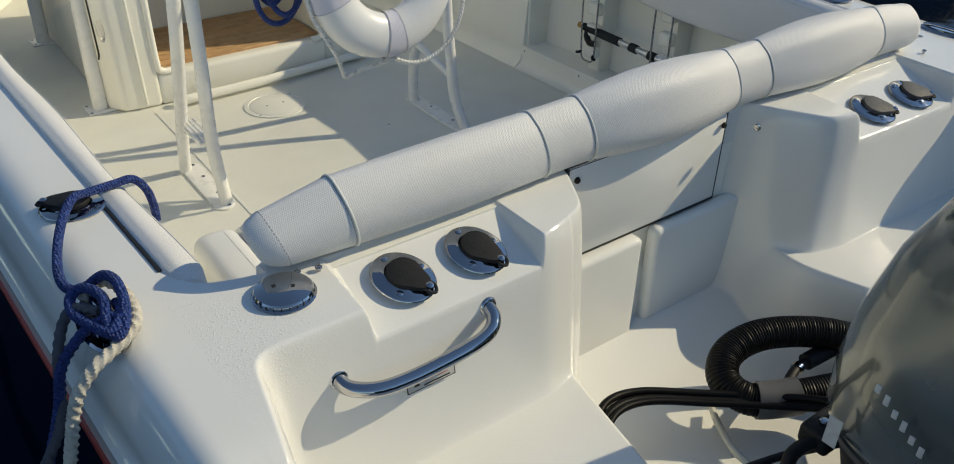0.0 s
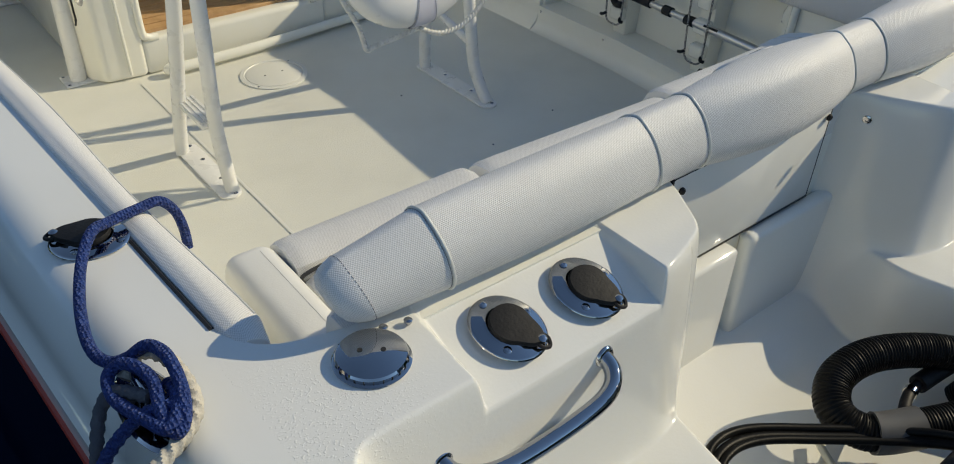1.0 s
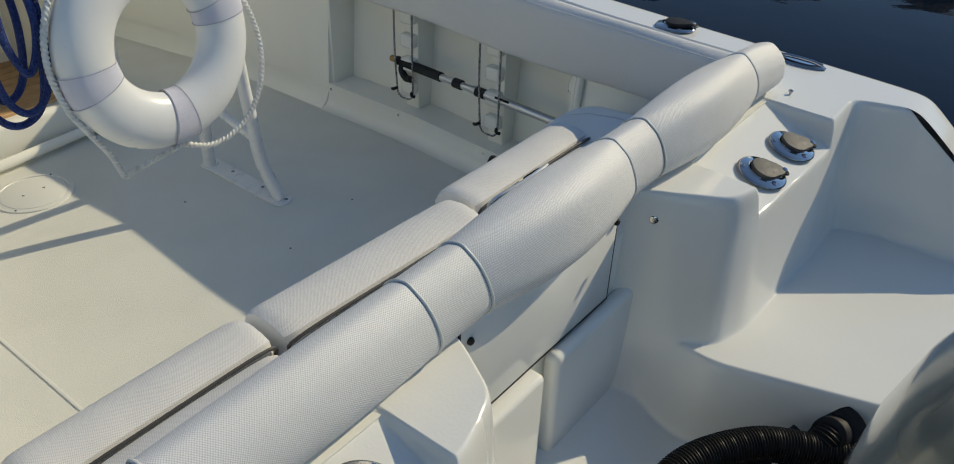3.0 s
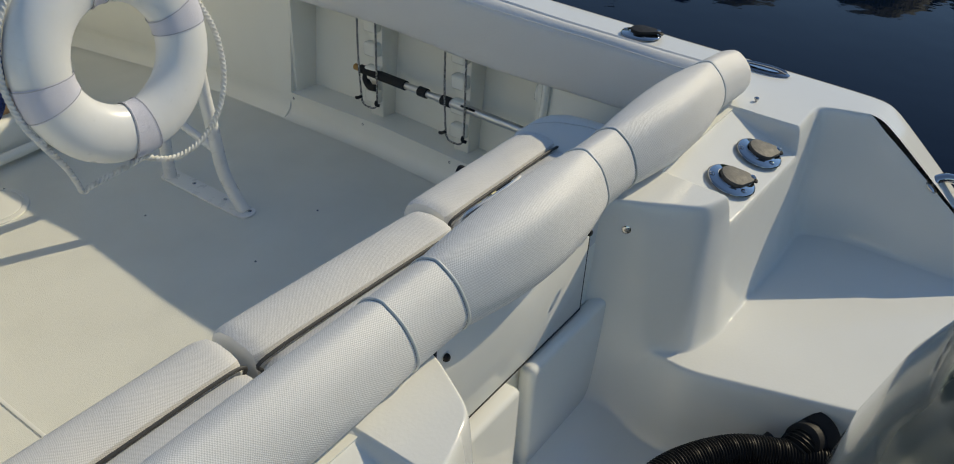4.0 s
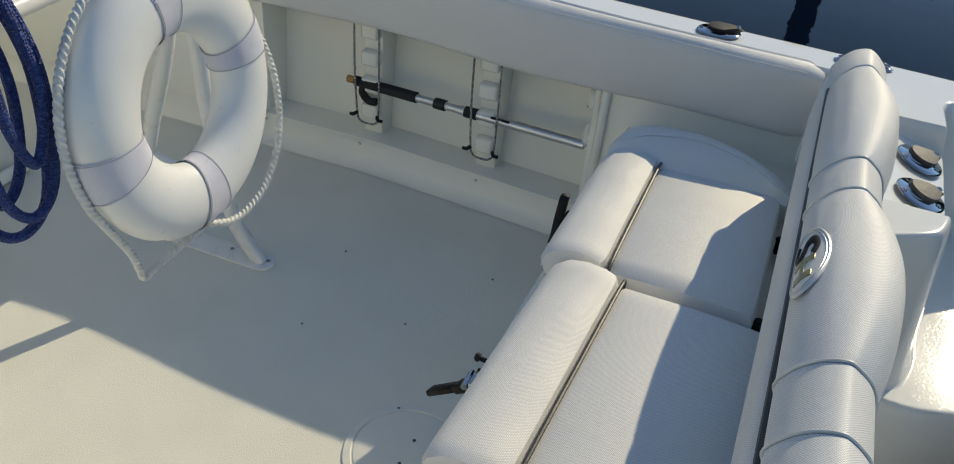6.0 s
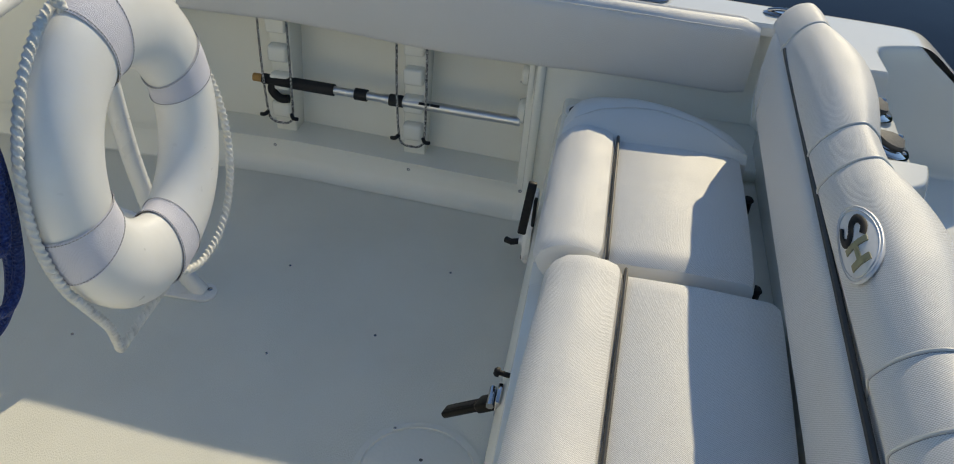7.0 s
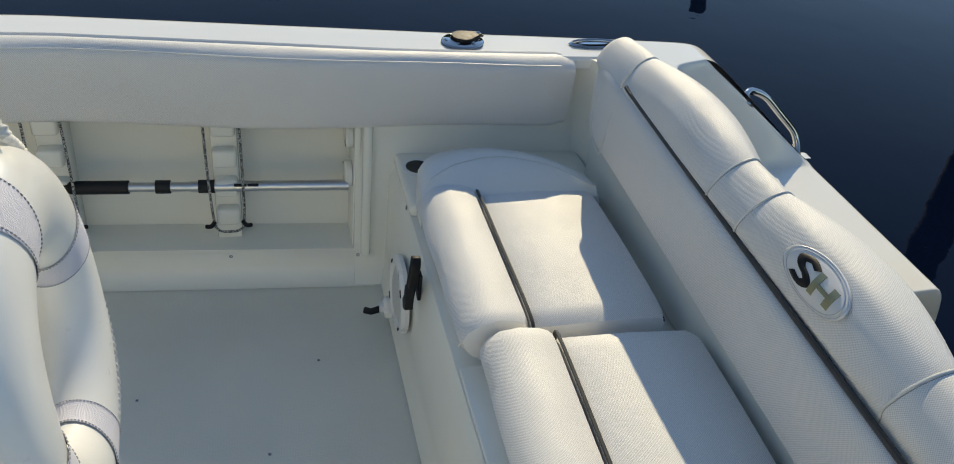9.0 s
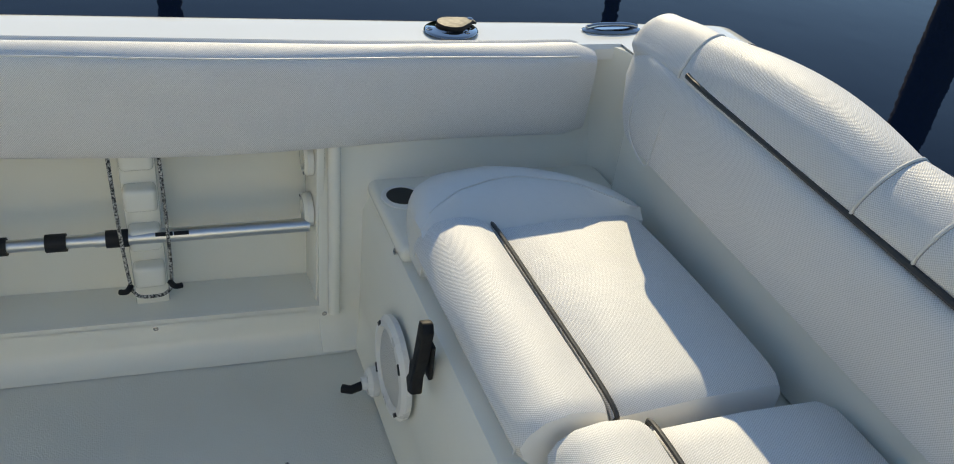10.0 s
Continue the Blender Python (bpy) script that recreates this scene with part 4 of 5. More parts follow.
part("latch_plate", box((-0.012, 0, -0.035), (0.012, 0.008, 0.035), 0.003), BLACK, lt)
grip = [(-0.013, 0.075), (0.004, 0.080), (0.015, 0.066), (0.016, 0.010), (0.010, -0.030), (0.017, -0.058), (-0.002, -0.068), (-0.020, -0.050), (-0.013, -0.034), (-0.019, -0.012), (-0.009, -0.002)]
part("latch_handle", prism(grip, 0.006, 0.026, 0.004, 2), BLACK, lt, "stepped black pull handle", at=Matrix.Translation((0, 0.006, 0)) @ Matrix.Rotation(radians(5), 4, "X") @ pose(0, 0, 0, 90, 0, 180))
lv = thing("bench_lever", "black rubber draw latch hanging open on the bench base", "latch", (0.0, 0.592, 0.318))
tilt = look((0, 0, 0), (0.031, 0.097, -0.090))
part("arm", merge(box((-0.014, -0.011, -0.130), (0.014, 0.003, -0.004), 0.005), box((-0.017, -0.014, -0.040), (0.017, 0.006, 0.006), 0.006)), HOSE, lv, at=tilt)
part("arm_groove", box((-0.006, 0.002, -0.120), (0.006, 0.0042, -0.045), 0.002, 2), BLACK, lv, at=tilt)
part("pivot", tube([(-0.022, 0.004, 0.006), (0.022, 0.004, 0.006)], 0.007, 12), CHROME, lv, "steel pivot pin")
part("plate", box((-0.024, -0.014, -0.018), (0.024, -0.004, 0.022), 0.003), CHROME, lv, "small steel hinge plate")
kn = thing("latch_keeper", "small black latch keeper on the bench lid", "latch keeper", (0.035, 0.578, 0.348))
part("stem", tube([(0, -0.01, 0), (0, 0.012, 0.004)], 0.005, 10), BLACK, kn)
part("knob", lathe([(0.009, 0), (0.009, 0.006), (0.005, 0.010)], 14), BLACK, kn, at=pose(0, 0.012, 0.004, -80))
for x in (0.845,):
    s = thing("bench_screw", "steel screw on the bench corner", "screw", (x, 0.574, 0.352))
    screw(s, (0, 0, 0), (0, 1, 0.1), 0.007)
cupm = thing("cup_recess", "dark rimmed cup holder in the bench corner", "cup holder", (0.975, 0.525, 0.385))
part("cup_rim", lathe([(0.030, 0.0), (0.042, 0.0), (0.042, 0.004), (0.036, 0.006), (0.030, 0.004)], 28), POWDER, cupm)
part("cup_bowl", lathe([(0.033, 0.0046), (0.03, 0.0042), (0.001, 0.0042)], 24), GAP_DARK, cupm, "dark cup opening")
for x, y in ((0.335, 0.128), (0.66, 0.118)):
    e = thing("cushion_stud", "black cushion snap stud on the bench", "snap stud", (x, y, 0.38), group="snap studs")
    part("stud", lathe([(0.011, -0.02), (0.011, 0.01), (0.014, 0.014), (0.010, 0.02), (0.001, 0.021)], 16), BLACK, e)

# ---- floor hatches and seams ----
for x, y, r in ((-0.04, 2.035, 0.105), (0.045, 0.735, 0.118)):
    hz = thing("deck_hatch", "round off-white inspection hatch set in the floor", "deck hatch", (x, y, 0.0), group="deck hatches")
    part("ring", lathe([(r + 0.02, 0.0), (r + 0.019, 0.004), (r + 0.004, 0.006), (r + 0.002, 0.003), (r, 0.003)], 56), HATCH, hz)
    part("gap", lathe([(r + 0.0025, 0.0012), (r - 0.003, 0.0016), (0.001, 0.0016)], 48), GAP_DARK, hz, "dark joint round the lid")
    part("lid", lathe([(r - 0.002, 0.001), (r - 0.002, 0.0045), (r - 0.006, 0.006), (0.001, 0.0066)], 48), HATCH, hz)
    for k in (-1, 1):
        part("finger_slot", lathe([(0.004, 0.0062), (0.004, 0.0069), (0.001, 0.0069)], 10), RUBBER, hz, "dark key slot", at=pose(k * 0.035, 0.0, 0))
    for a in (35, 215):
        screw(hz, ((r + 0.011) * math.cos(radians(a)), (r + 0.011) * math.sin(radians(a)), 0.0045), r=0.004)
for x, y, l, w in ((-0.462, 1.36, 0.010, 1.75),):
    structure("floor_seam", box((x - l / 2, y - w / 2, 0.0), (x + l / 2, y + w / 2, 0.003), 0.0015, 2), HATCH, "smooth off-white moulded seam in the floor", "floor seam")
for x, y in ((0.42, 0.93), (0.62, 1.22), (0.30, 1.16), (0.70, 0.80), (0.25, 1.62)):
    s = thing("floor_screw", "small dark screw head in the nonskid floor", "screw", (x, y, 0.0), group="floor screws")
    screw(s, (0, 0, 0), r=0.004)

# ---- leaning post frame ----
post = thing("leaning_post", "white powder-coated tube leaning post bolted to the floor", "leaning post")
LEGS = [[(-0.503, 1.405, 0.0), (-0.505, 1.415, 0.06), (-0.508, 1.43, 0.16), (-0.510, 1.43, 0.26), (-0.510, 1.405, 0.50), (-0.510, 1.39, 0.80), (-0.51, 1.385, 1.02)],
        [(-0.535, 1.70, 0.0), (-0.538, 1.66, 0.12), (-0.540, 1.57, 0.35), (-0.540, 1.46, 0.68), (-0.53, 1.43, 1.02)],
        [(0.466, 1.395, 0.0), (0.465, 1.435, 0.05), (0.462, 1.475, 0.13), (0.460, 1.495, 0.28), (0.458, 1.515, 0.45), (0.455, 1.53, 0.8), (0.45, 1.53, 1.02)],
        [(0.452, 1.755, 0.0), (0.455, 1.755, 0.15), (0.456, 1.70, 0.35), (0.455, 1.60, 0.65), (0.45, 1.56, 1.02)]]
for leg in LEGS:
    part("leg", tube(smooth_path(leg, 6), 0.021, 18), POWDER, post)
for x, y0, y1 in ((-0.515, 1.365, 1.735), (0.46, 1.355, 1.795)):
    n = 16
    pl = []
    for k in range(n + 1):
        a = math.pi * k / n
        pl.append((x + 0.034 * math.cos(a), y1 - 0.034 + 0.034 * math.sin(a)))
    for k in range(n + 1):
        a = math.pi + math.pi * k / n
        pl.append((x + 0.034 * math.cos(a), y0 + 0.034 + 0.034 * math.sin(a)))
    part("base_plate", prism(pl, 0.0, 0.007, 0.002, 2), POWDER, post, "white rounded base plate")
    for t in (0.05, 0.32, 0.68, 0.95):
        screw(post, (x + 0.012, lerp(y0, y1, t), 0.007), r=0.007)
part("tread", box((-0.548, 1.44, 0.205), (-0.492, 1.63, 0.222), 0.005), POWDER, post, "ribbed white step tread")
for k in range(4):
    part("tread_rib", box((-0.545 + k * 0.0145, 1.445, 0.221), (-0.537 + k * 0.0145, 1.625, 0.2255), 0.001, 1), POWDER, post)
part("brace", tube([(0.456, 1.735, 0.26), (0.459, 1.50, 0.20)], 0.014, 14), POWDER, post, "thin white brace")
part("crossbar", tube([(-0.51, 1.40, 0.86), (-0.2, 1.46, 0.86), (0.2, 1.5, 0.86), (0.455, 1.53, 0.86)], 0.019, 16), POWDER, post, "white crossbar")
part("crossbar", tube([(-0.53, 1.43, 0.96), (0.45, 1.56, 0.96)], 0.019, 16), POWDER, post, "white crossbar")
part("side_bar", tube([(-0.51, 1.39, 1.0), (-0.53, 1.43, 1.0)], 0.019, 14), POWDER, post)

# ---- life ring ----
ring = thing("life_ring", "white vinyl life ring with pale straps, hung on white rope", "life ring")
RC = Vector((0.015, 1.199, 0.731))
RM = Matrix.Translation(RC) @ pose(0, 0, 0, 90 - 5.5, 0, 3)
R0, RT, FLAT = 0.187, 0.070, 0.66
STRAPS = (13, 97, 190, 271)


def torus(a, b, rt, flat, r0=R0):
    return RM @ Vector(((r0 + rt * math.cos(b)) * math.cos(a), (r0 + rt * math.cos(b)) * math.sin(a), rt * flat * math.sin(b)))


b = bmesh.new()
NA, NB = 72, 28
rows = [[b.verts.new(torus(2 * math.pi * i / NA, 2 * math.pi * j / NB, RT * (1 + 0.010 * math.sin(2 * math.pi * i / NA * 5) - 0.035 * sum(math.exp(-(((math.degrees(2 * math.pi * i / NA) - q + 180) % 360 - 180) / 13) ** 2) for q in STRAPS)), FLAT)) for j in range(NB)] for i in range(NA)]
for i in range(NA):
    for j in range(NB):
        b.faces.new((rows[i][j], rows[(i + 1) % NA][j], rows[(i + 1) % NA][(j + 1) % NB], rows[i][(j + 1) % NB]))
part("ring_body", b, RING, ring)
for s in STRAPS:
    rg = []
    for k in range(9):
        a = radians(s + lerp(-9.5, 9.5, k / 8))
        rg.append([torus(a, 2 * math.pi * j / 28, RT * 0.97 + 0.003, FLAT) for j in range(28)])
    part("strap", loft(rg, caps=False), STRAP, ring, "pale lilac-white webbing strap")
    for e in (-8.6, 8.6):
        st = bmesh.new()
        n = 70
        for j in range(n):
            p0 = torus(radians(s + e), 2 * math.pi * (j + 0.1) / n, RT * 0.97 + 0.0036, FLAT)
            p1 = torus(radians(s + e), 2 * math.pi * (j + 0.65) / n, RT * 0.97 + 0.0036, FLAT)
            tube([p0, p1], 0.0009, 4, bm=st)
        part("stitching", st, THREAD, ring, "grey stitching along the strap")
for s0, s1, sag, low in ((190, 271, 0.0, True), (271, 373, 0.052, False), (13, 97, 0.006, False), (97, 190, 0.006, False)):
    pts = []
    for k in range(9):
        t = k / 8
        a = radians(lerp(s0, s1, t))
        out = sag * math.sin(math.pi * t ** 0.8)
        r = R0 + RT + 0.009 + out
        pts.append(RM @ Vector((r * math.cos(a), r * math.sin(a), -0.006 + 0.5 * out)) - Vector((0, 0, 0.25 * out)))
    if low:
        dip = Vector((-0.14, 1.195, 0.435))
        pts = pts[:3] + [pts[3].lerp(dip, 0.35), dip.lerp(pts[3], 0.22), dip, dip.lerp(pts[7], 0.22), dip.lerp(pts[8], 0.7), pts[8]]
    part("grab_rope", tube(smooth_path(pts, 8), 0.0068, 18, lobes=3, lobe=0.22, twist=175), WHITEROPE, ring, "twisted white grab rope")
hang = smooth_path([RM @ Vector((-0.09, 0.255, 0.02)), Vector((-0.10, 1.28, 1.10)), Vector((-0.12, 1.40, 1.0))], 8)
part("lanyard", tube(hang, 0.0072, 18, lobes=3, lobe=0.22, twist=175), WHITEROPE, ring, "twisted white lanyard")
hang = smooth_path([RM @ Vector((0.10, 0.25, 0.02)), Vector((0.10, 1.30, 1.10)), Vector((0.08, 1.46, 0.99))], 8)
part("lanyard", tube(hang, 0.0072, 18, lobes=3, lobe=0.22, twist=175), WHITEROPE, ring, "twisted white lanyard")

# blue line coil hung from the post
coil = thing("blue_line_coil", "coil of blue braided line hanging from the leaning post", "rope coil")
for k, (xo, yo, zb, wd_) in enumerate(((-0.305, 1.25, 0.625, 0.075), (-0.285, 1.24, 0.65, 0.062), (-0.315, 1.265, 0.68, 0.055), (-0.275, 1.23, 0.74, 0.036))):
    pts = [(xo - wd_ * 0.5 - 0.05, yo + 0.13, 1.0), (xo - wd_ * 0.6, yo + 0.05, 1.03), (xo - wd_, yo, 0.88), (xo - wd_ * 0.9, yo - 0.005, zb + 0.06), (xo - wd_ * 0.2, yo - 0.01, zb), (xo + wd_ * 0.7, yo - 0.005, zb + 0.05), (xo + wd_, yo, 0.88), (xo + wd_ * 0.6, yo + 0.05, 1.03), (xo + wd_ * 0.4, yo + 0.14, 1.0)]
    part("loop", tube(smooth_path(pts, 10), 0.0085, 12), BLUE, coil, "blue braided rope loop")
part("wrap", tube([(-0.46 + 0.14 * t, 1.30 + 0.02 * math.sin(t * 9), 0.99 + 0.012 * math.cos(t * 25)) for t in (0, 0.2, 0.4, 0.6, 0.8, 1.0)], 0.012, 12), BLUE, coil, "blue wrapping turns")

# ---- console ----
con = thing("console", "off-white moulded helm console with an open teak-lined step locker", "console")
cb = prism([(-0.56, 2.30), (-0.41, 2.285), (-0.41, 3.4), (-0.60, 3.4), (-0.605, 2.36)], 0.0, 1.35, 0.02, 3)
part("side_block", cb, GEL_IN, con)
part("right_block", box((0.33, 2.30, 0.0), (0.50, 3.4, 1.35), 0.02), GEL_IN, con)
part("sill", box((-0.415, 2.29, 0.0), (0.335, 2.36, 0.135), 0.018), GEL_IN, con, "rounded off-white sill")
part("header", box((-0.415, 2.30, 0.62), (0.335, 3.4, 1.35), 0.018), GEL_IN, con)
part("locker_back", box((-0.42, 2.80, 0.0), (0.34, 2.83, 0.64)), GEL_IN, con)
part("locker_floor", box((-0.42, 2.35, 0.10), (0.34, 2.82, 0.118)), GEL_IN, con)
for s, x in ((1, -0.412), (-1, 0.332)):
    part("jamb", tube(smooth_path([(x + s * 0.006, 2.292, 0.60), (x + s * 0.004, 2.292, 0.2), (x + s * 0.02, 2.295, 0.145), (x + s * 0.06, 2.30, 0.136)], 6), 0.014, 12), GEL_IN, con, "rounded opening edge")
for k in range(8):
    y0 = 2.345 + k * 0.057
    part("teak_plank", box((-0.400, y0, 0.118), (0.322, y0 + 0.0515, 0.146), 0.002, 1), TEAK, con, "oiled teak plank")
part("caulk", box((-0.398, 2.35, 0.118), (0.32, 2.79, 0.141)), SEAM, con, "black caulk between the planks")
part("base_lip", tube(smooth_path([(-0.345, 2.26, 0.022), (-0.325, 2.23, 0.03), (0.0, 2.235, 0.03), (0.40, 2.27, 0.03), (0.52, 2.285, 0.022)], 8), 0.019, 14), GEL_IN, con, "rounded white foot lip")
lk = part("lock", lathe([(0.020, 0), (0.020, 0.004), (0.014, 0.007), (0.001, 0.007)], 24), CHROME, con, "chrome flush lock", at=Matrix.Translation((-0.575, 2.325, 0.335)) @ pose(0, 0, 0, 0, -90, 53) @ Matrix.Diagonal((2.2, 1, 1, 1)))
part("pilaster_edge", tube([(-0.475, 2.289, 0.02), (-0.49, 2.290, 1.3)], 0.006, 8), GEL_IN, con, "raised moulded edge")
part("door_line", tube(smooth_path([(-0.5985, 2.352, 0.9), (-0.5985, 2.352, 0.30), (-0.5990, 2.353, 0.24), (-0.6015, 2.362, 0.215)], 5), 0.004, 6), GAP_DARK, con, "dark door gap")
for x, y in ((-0.632, 2.395), (-0.638, 3.32)):
    tp = thing("top_post", "white powder-coated tube post beside the console", "post", (x, y, 0), group="console posts")
    part("tube", tube([(0, 0, 0), (0.01, 0.0, 0.3), (0.05, 0, 1.5)], 0.030, 18), POWDER, tp)
    part("base_plate", box((-0.055, -0.05, 0.0), (0.055, 0.05, 0.008), 0.003, 2), POWDER, tp, "square white base plate")
    for sx, sy in ((-1, -1), (1, -1), (-1, 1), (1, 1)):
        screw(tp, (sx * 0.043, sy * 0.038, 0.008), r=0.006)
structure("bow_bulkhead", box((-1.2, 4.2, 0.0), (1.2, 4.3, 1.1), 0.02), GEL_IN, "off-white forward bulkhead", "wall")

# ---- port cleat and mooring lines ----
cl = thing("mooring_cleat", "polished steel oval cleat recess on the port gunwale", "cleat", (-1.128, 0.075, DECK))
b = lathe([(0.045, 0), (0.046, 0.003), (0.042, 0.006), (0.030, 0.004), (0.001, 0.003)], 40)
bmesh.ops.transform(b, matrix=Matrix.Diagonal((0.75, 1.75, 1, 1)), verts=b.verts)
part("plate", b, CHROME, cl)
part("horn", tube(smooth_path([(0, -0.062, 0.018), (0, -0.03, 0.026), (0, 0.03, 0.026), (0, 0.062, 0.018)], 6), 0.0075, 12), CHROME, cl)
for y in (-0.02, 0.02):
    part("stem", tube([(0, y, 0), (0, y, 0.026)], 0.008, 10), CHROME, cl)

bl = thing("blue_mooring_line", "blue braided line over the port pad and hitched to the cleat", "rope")
pts = [(-0.944, 0.440, 0.590), (-0.942, 0.447, 0.620), (-0.948, 0.452, 0.655), (-0.968, 0.45, 0.683), (-1.00, 0.445, 0.686), (-1.05, 0.425, 0.694), (-1.08, 0.40, 0.704), (-1.11, 0.36, 0.69), (-1.135, 0.30, 0.677), (-1.15, 0.235, 0.675),
       (-1.152, 0.19, 0.676), (-1.142, 0.155, 0.685), (-1.125, 0.135, 0.70)]
part("standing_part", tube(smooth_path(pts, 9), 0.0078, 14), BLUE, bl)
pts = [(-1.125, 0.135, 0.70), (-1.105, 0.125, 0.715), (-1.095, 0.09, 0.722), (-1.098, 0.045, 0.715), (-1.11, 0.01, 0.702), (-1.125, 0.0, 0.694), (-1.128, 0.03, 0.702), (-1.12, 0.075, 0.712), (-1.135, 0.12, 0.708), (-1.155, 0.125, 0.695),
       (-1.16, 0.09, 0.69), (-1.145, 0.04, 0.694), (-1.13, 0.005, 0.70), (-1.108, 0.03, 0.706), (-1.105, 0.07, 0.70)]
part("hitch", tube(smooth_path(pts, 9), 0.0078, 14), BLUE, bl)
wl = thing("white_dock_line", "weathered white three-strand dock line on the port cleat", "rope")
pts = [(-1.14, 0.12, 0.685), (-1.115, 0.135, 0.70), (-1.092, 0.11, 0.70), (-1.086, 0.06, 0.69), (-1.095, 0.025, 0.686), (-1.115, 0.005, 0.682), (-1.14, -0.008, 0.678), (-1.168, -0.018, 0.668), (-1.198, -0.02, 0.632),
       (-1.225, -0.012, 0.54), (-1.25, 0.0, 0.44), (-1.33, 0.02, 0.20), (-1.55, 0.02, -0.20), (-1.75, 0.0, -0.45)]
part("strand_rope", tube(smooth_path(pts, 10), 0.0086, 18, lobes=3, lobe=0.20, twist=140), TANROPE, wl)
for k, pts in enumerate(([(-1.13, 0.06, 0.70), (-1.155, 0.10, 0.692), (-1.175, 0.105, 0.672), (-1.197, 0.08, 0.635), (-1.225, 0.06, 0.53), (-1.295, 0.05, 0.42), (-1.55, 0.02, 0.0), (-1.8, 0.0, -0.45)],
                         [(-1.11, 0.03, 0.705), (-1.14, 0.045, 0.695), (-1.165, 0.055, 0.674), (-1.20, 0.062, 0.625), (-1.232, 0.066, 0.52), (-1.36, 0.05, 0.24), (-1.7, 0.0, -0.45)])):
    dl = thing("dark_dock_line", "dark shaded dock line running down from the port cleat", "rope", group="dock lines")
    part("line", tube(smooth_path(pts, 10), 0.0075, 14, lobes=3, lobe=0.16, twist=150), BLUE if k else DOCKLINE, dl)

# ---- outboard engine and rigging ----
eng = thing("outboard_engine", "dark grey-green outboard engine cowl with pale lettering marks", "outboard engine")


def cowl_ring(z, hx, y0, y1, n=48, e=3.2):
    out = []
    for k in range(n):
        a = 2 * math.pi * k / n
        ca, sa = math.cos(a), math.sin(a)
        out.append((hx * abs(ca) ** (2 / e) * (1 if ca >= 0 else -1), lerp(y0, y1, 0.5) + (y1 - y0) / 2 * abs(sa) ** (2 / e) * (1 if sa >= 0 else -1), z))
    return out


COWL = [(0.36, 0.165, -1.18, -0.50), (0.40, 0.19, -1.22, -0.475), (0.50, 0.21, -1.25, -0.475), (0.62, 0.22, -1.27, -0.49), (0.74, 0.215, -1.26, -0.52), (0.83, 0.20, -1.23, -0.56), (0.90, 0.17, -1.18, -0.62), (0.94, 0.11, -1.10, -0.72), (0.95, 0.02, -0.95, -0.86)]
rings = []
for (a, b_) in zip(COWL, COWL[1:]):
    for k in range(4):
        rings.append(cowl_ring(*[lerp(u, v, k / 4) for u, v in zip(a, b_)]))
rings.append(cowl_ring(*COWL[-1]))
part("cowl", loft(rings), ENGINE, eng)
part("lower_case", loft([cowl_ring(z, hx, y0, y1) for z, hx, y0, y1 in ((0.18, 0.10, -1.05, -0.56), (0.26, 0.14, -1.12, -0.53), (0.352, 0.16, -1.17, -0.505))]), BLACK, eng, "black lower case")
part("cowl_seal", loft([cowl_ring(z, 0.169, -1.185, -0.494) for z in (0.350, 0.362)]), RUBBER, eng, "rubber cowl seal")
for k in range(6):
    part("letter_bar", box((-0.0012, -0.0045, -0.008), (0.0012, 0.0045, 0.008 + 0.004 * (k % 2)), 0.001, 1), DECAL, eng, "pale decal bar", at=pose(-0.2195 + 0.0006 * k, -0.615 - k * 0.017, 0.575 - 0.013 * k))
part("side_label", box((-0.001, -0.012, -0.03), (0.001, 0.012, 0.03)), DECAL, eng, "white and red label", at=pose(-0.190, -0.56, 0.42))
part("latch_clip", box((-0.03, -0.004, -0.045), (0.03, 0.006, 0.045), 0.004), HATCH, eng, "pale cowl latch", at=pose(0.06, -0.492, 0.47))
part("mount", box((-0.14, -0.58, -0.3), (0.14, -0.80, 0.20), 0.02), BLACK, eng, "black mounting bracket")
part("leg", box((-0.06, -1.0, -1.0), (0.06, -0.7, 0.2), 0.03), BLACK, eng, "engine leg below the cowl")

hose = thing("rigging_hose", "black corrugated rigging hose looping to the engine", "hose")
hp = smooth_path([(0.345, -0.53, 0.245), (0.33, -0.49, 0.247), (0.285, -0.41, 0.255), (0.21, -0.315, 0.272), (0.09, -0.242, 0.278), (-0.005, -0.225, 0.262), (-0.060, -0.262, 0.24), (-0.045, -0.325, 0.225), (0.045, -0.385, 0.235), (0.14, -0.45, 0.26), (0.16, -0.53, 0.30)], 10)
part("hose_body", tube(hp, 0.033, 18, ribs=(0.0062, 0.0020)), HOSE, hose)
part("end_collar", tube([hp[0], hp[2]], 0.0385, 20), HATCH, hose, "pale plastic end collar")
part("end_fitting", tube([hp[0] + Vector((0.006, -0.05, -0.004)), hp[0] + Vector((0.002, -0.012, 0)), hp[0]], 0.034, 20), DULL, hose, "grey end fitting")
sl = hp[71:80]
part("sleeve", tube(sl, 0.0395, 20), DULL, hose, "smooth grey rubber sleeve")
inner_hose = smooth_path([(0.30, -0.36, 0.27), (0.22, -0.33, 0.235), (0.12, -0.32, 0.225), (0.04, -0.345, 0.23)], 8)
part("fuel_line", tube(inner_hose, 0.011, 12), BLACK, hose, "thin black fuel line")
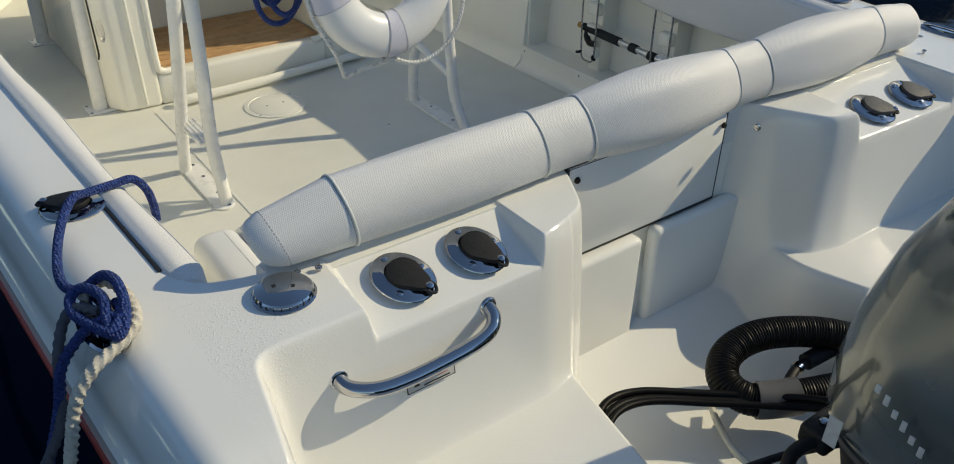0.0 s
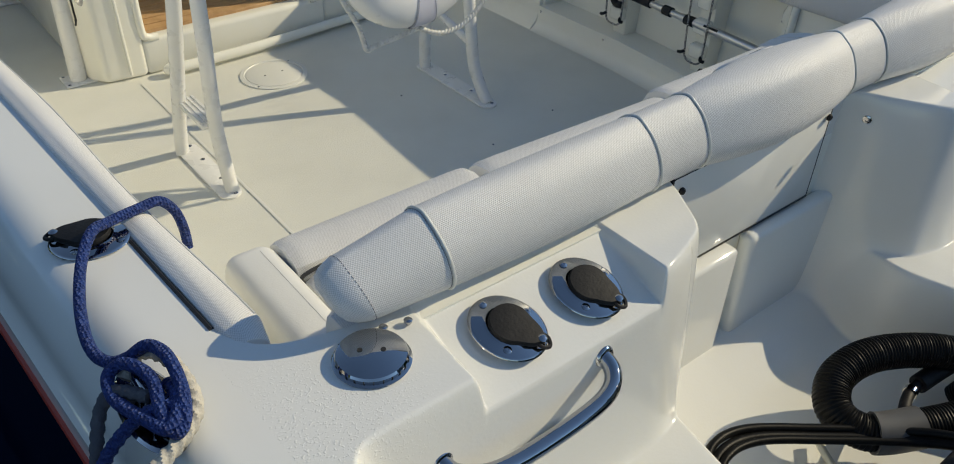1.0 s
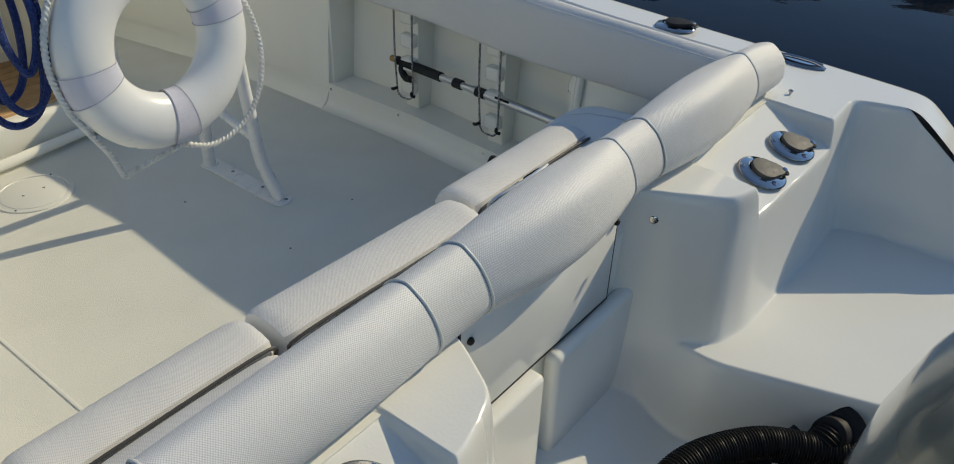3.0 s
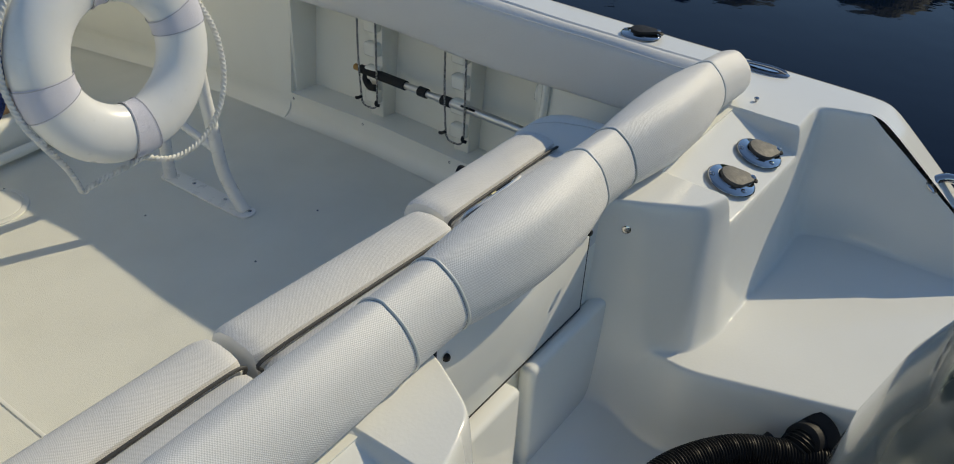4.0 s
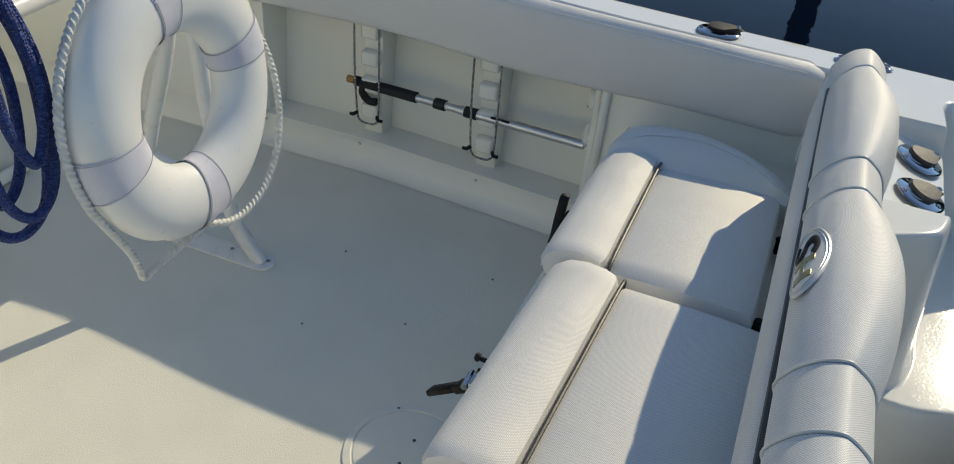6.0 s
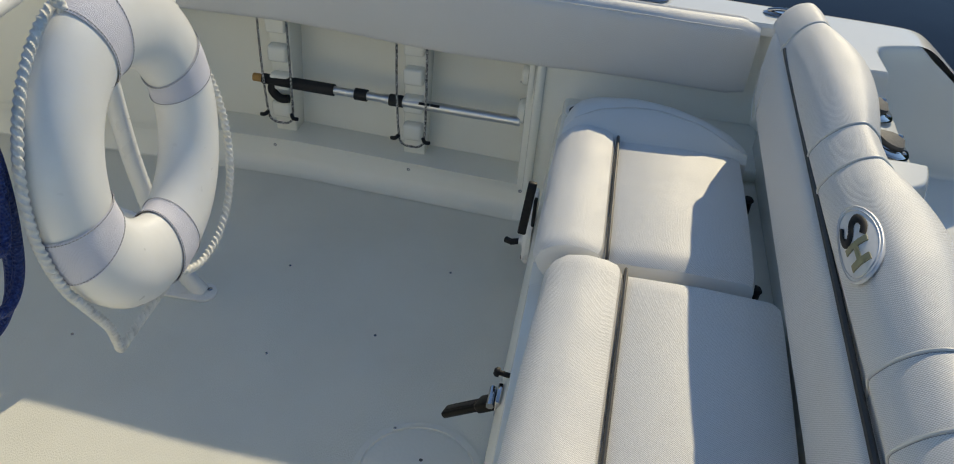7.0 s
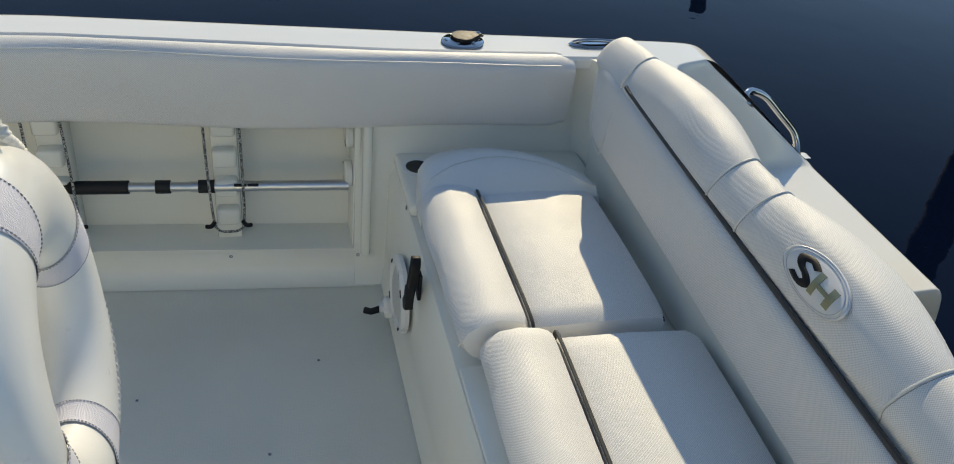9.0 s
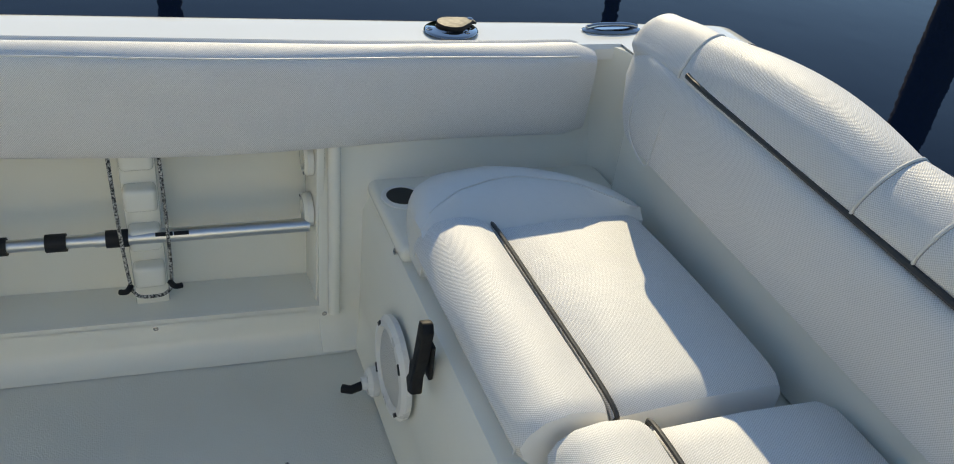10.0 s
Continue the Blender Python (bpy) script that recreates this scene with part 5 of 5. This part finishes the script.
part("primer_bulb", tube([inner_hose[7], inner_hose[9].lerp(inner_hose[10], 0.5), inner_hose[14]], 0.019, 14), BLACK, hose, "black primer bulb")
for k in (5, 16):
    part("clamp", tube([inner_hose[k], inner_hose[k + 1]], 0.014, 14), CHROME, hose, "steel hose clamp")
fit_ = thing("hose_fitting", "black flanged hose fitting on the engine well wall", "hose fitting", (0.345, -0.425, 0.262))
fm = Matrix.Rotation(radians(-17), 4, "Z") @ pose(0, 0, 0, 0, -62, 0)
stub = smooth_path([(-0.010, 0.004, 0.012), (-0.045, 0.012, 0.000), (-0.085, 0.030, -0.045), (-0.10, 0.05, -0.10)], 8)
part("stub_hose", tube(stub, 0.033, 16, ribs=(0.0062, 0.0020)), HOSE, fit_, "ribbed black hose stub")
part("flange", lathe([(0.062, 0), (0.063, 0.005), (0.055, 0.010), (0.040, 0.014), (0.036, 0.04), (0.030, 0.045), (0.001, 0.045)], 36), BLACK, fit_, at=fm)
part("ear", lathe([(0.016, 0), (0.016, 0.008), (0.001, 0.009)], 16), BLACK, fit_, at=fm @ pose(0.02, 0.062, 0))
thru = thing("drain_flange", "grey round drain flange on the engine well wall", "drain flange", (0.375, -0.525, 0.262))
part("ring", lathe([(0.020, 0.004), (0.044, 0.0), (0.044, 0.005), (0.036, 0.008), (0.022, 0.008)], 30), ALU, thru, at=fm)
part("hole", lathe([(0.023, 0.005), (0.001, 0.005)], 20), GAP_DARK, thru, "dark drain hole", at=fm)
for k, (dy, dz, r) in enumerate(((0, 0, 0.0085), (0.016, 0.008, 0.0075), (-0.014, 0.004, 0.007))):
    cb_ = thing("control_cable", "black control cable from the well side to the engine", "cable", group="control cables")
    pts = [(-0.395, -0.235 + dy, 0.25 + dz), (-0.33, -0.205 + dy, 0.262 + dz), (-0.25, -0.215 + dy, 0.255 + dz), (-0.14, -0.28 + dy, 0.24 + dz), (-0.03, -0.37 + dy, 0.24 + dz), (0.02, -0.46 + dy, 0.27 + dz), (0.02, -0.55 + dy, 0.30)]
    part("sheath", tube(smooth_path(pts, 9), r * 1.1, 10), HOSE, cb_)
cb_ = thing("control_cable", "black cable hanging in a low loop to the engine", "cable", group="control cables")
part("sheath", tube(smooth_path([(-0.39, -0.25, 0.245), (-0.36, -0.32, 0.215), (-0.25, -0.40, 0.20), (-0.10, -0.46, 0.22), (0.0, -0.55, 0.28)], 9), 0.008, 10), BLACK, cb_)
link = thing("steering_link", "black steering link with a steel bolt at the engine", "steering link", (-0.035, -0.485, 0.262))
part("link_block", box((-0.045, -0.030, -0.022), (0.050, 0.034, 0.024), 0.010, 3), BLACK, link)
part("link_arm", tube(smooth_path([(-0.035, 0.0, 0.0), (-0.09, 0.01, -0.02), (-0.15, -0.03, -0.04)], 6), 0.014, 12), BLACK, link, "black link arm")
part("bolt", lathe([(0.011, 0), (0.011, 0.008), (0.007, 0.010), (0.001, 0.010)], 6), CHROME, link, "steel bolt head", at=pose(-0.01, 0.004, 0.024))
clear = thing("clear_hose", "clear pale plastic hose on the engine well floor", "hose")
part("tube", tube(smooth_path([(-0.07, -0.255, 0.16), (-0.11, -0.31, 0.17), (-0.14, -0.39, 0.17), (-0.12, -0.48, 0.17), (-0.05, -0.54, 0.2)], 9), 0.0075, 12), material("clear_vinyl", (0.6, 0.6, 0.52), 0.2), clear)

# ---- pilings and far shore ----
for x, y, r, h in ((18.4, -10.5, 0.22, 5.5), (29.3, 0.07, 0.42, 9.3), (28.8, 11.1, 0.40, 8.0), (6.9, -8.3, 0.26, 7.5)):
    pl = thing("piling", "dark weathered wooden piling standing in the water", "piling", (x, y, WATER_Z - 0.6), group="pilings")
    part("shaft", lathe([(r * 1.05, 0), (r, 0.4 * h), (r * 0.94, h + 0.6), (r * 0.6, h + 0.63), (0.01, h + 0.64)], 20), WOODPILE, pl)
rnd = random.Random(4)
woods = bmesh.new()
for k in range(560):
    a = radians(lerp(-100, 200, k / 560)) + rnd.uniform(-0.01, 0.01)
    dist = rnd.uniform(62, 84)
    s = rnd.uniform(3.2, 6.0)
    top = dist * math.tan(radians(table(math.degrees(a), [(-100, 9), (-48, 9), (-12, 12), (12, 15.5), (60, 15), (200, 12)])))
    z = max(0.0, rnd.uniform(0.2, 1.0) ** 0.6 * top - s * 1.15)
    m = Matrix.Translation((dist * math.cos(a), dist * math.sin(a), z + s * 0.4)) @ Matrix.Diagonal((s, s, s * rnd.uniform(0.7, 1.3), 1))
    q = bmesh.new()
    bmesh.ops.create_icosphere(q, subdivisions=2, radius=1)
    for v in q.verts:
        v.co *= 1 + 0.35 * noise.noise(v.co * 2.3 + Vector((k, 0, 0)))
    merge(woods, q, m)
far = new("far_woods", mesh("far_woods", woods, LEAVES))
tagged(far, "dark green wooded far shore across the water", "woods", kind="stuff")
structure("ground", prism([(95 * math.cos(radians(a)), 95 * math.sin(radians(a))) for a in range(0, 360, 10)], WATER_Z - 0.9, WATER_Z - 0.8), WOODPILE, "dark harbour bed", "ground")
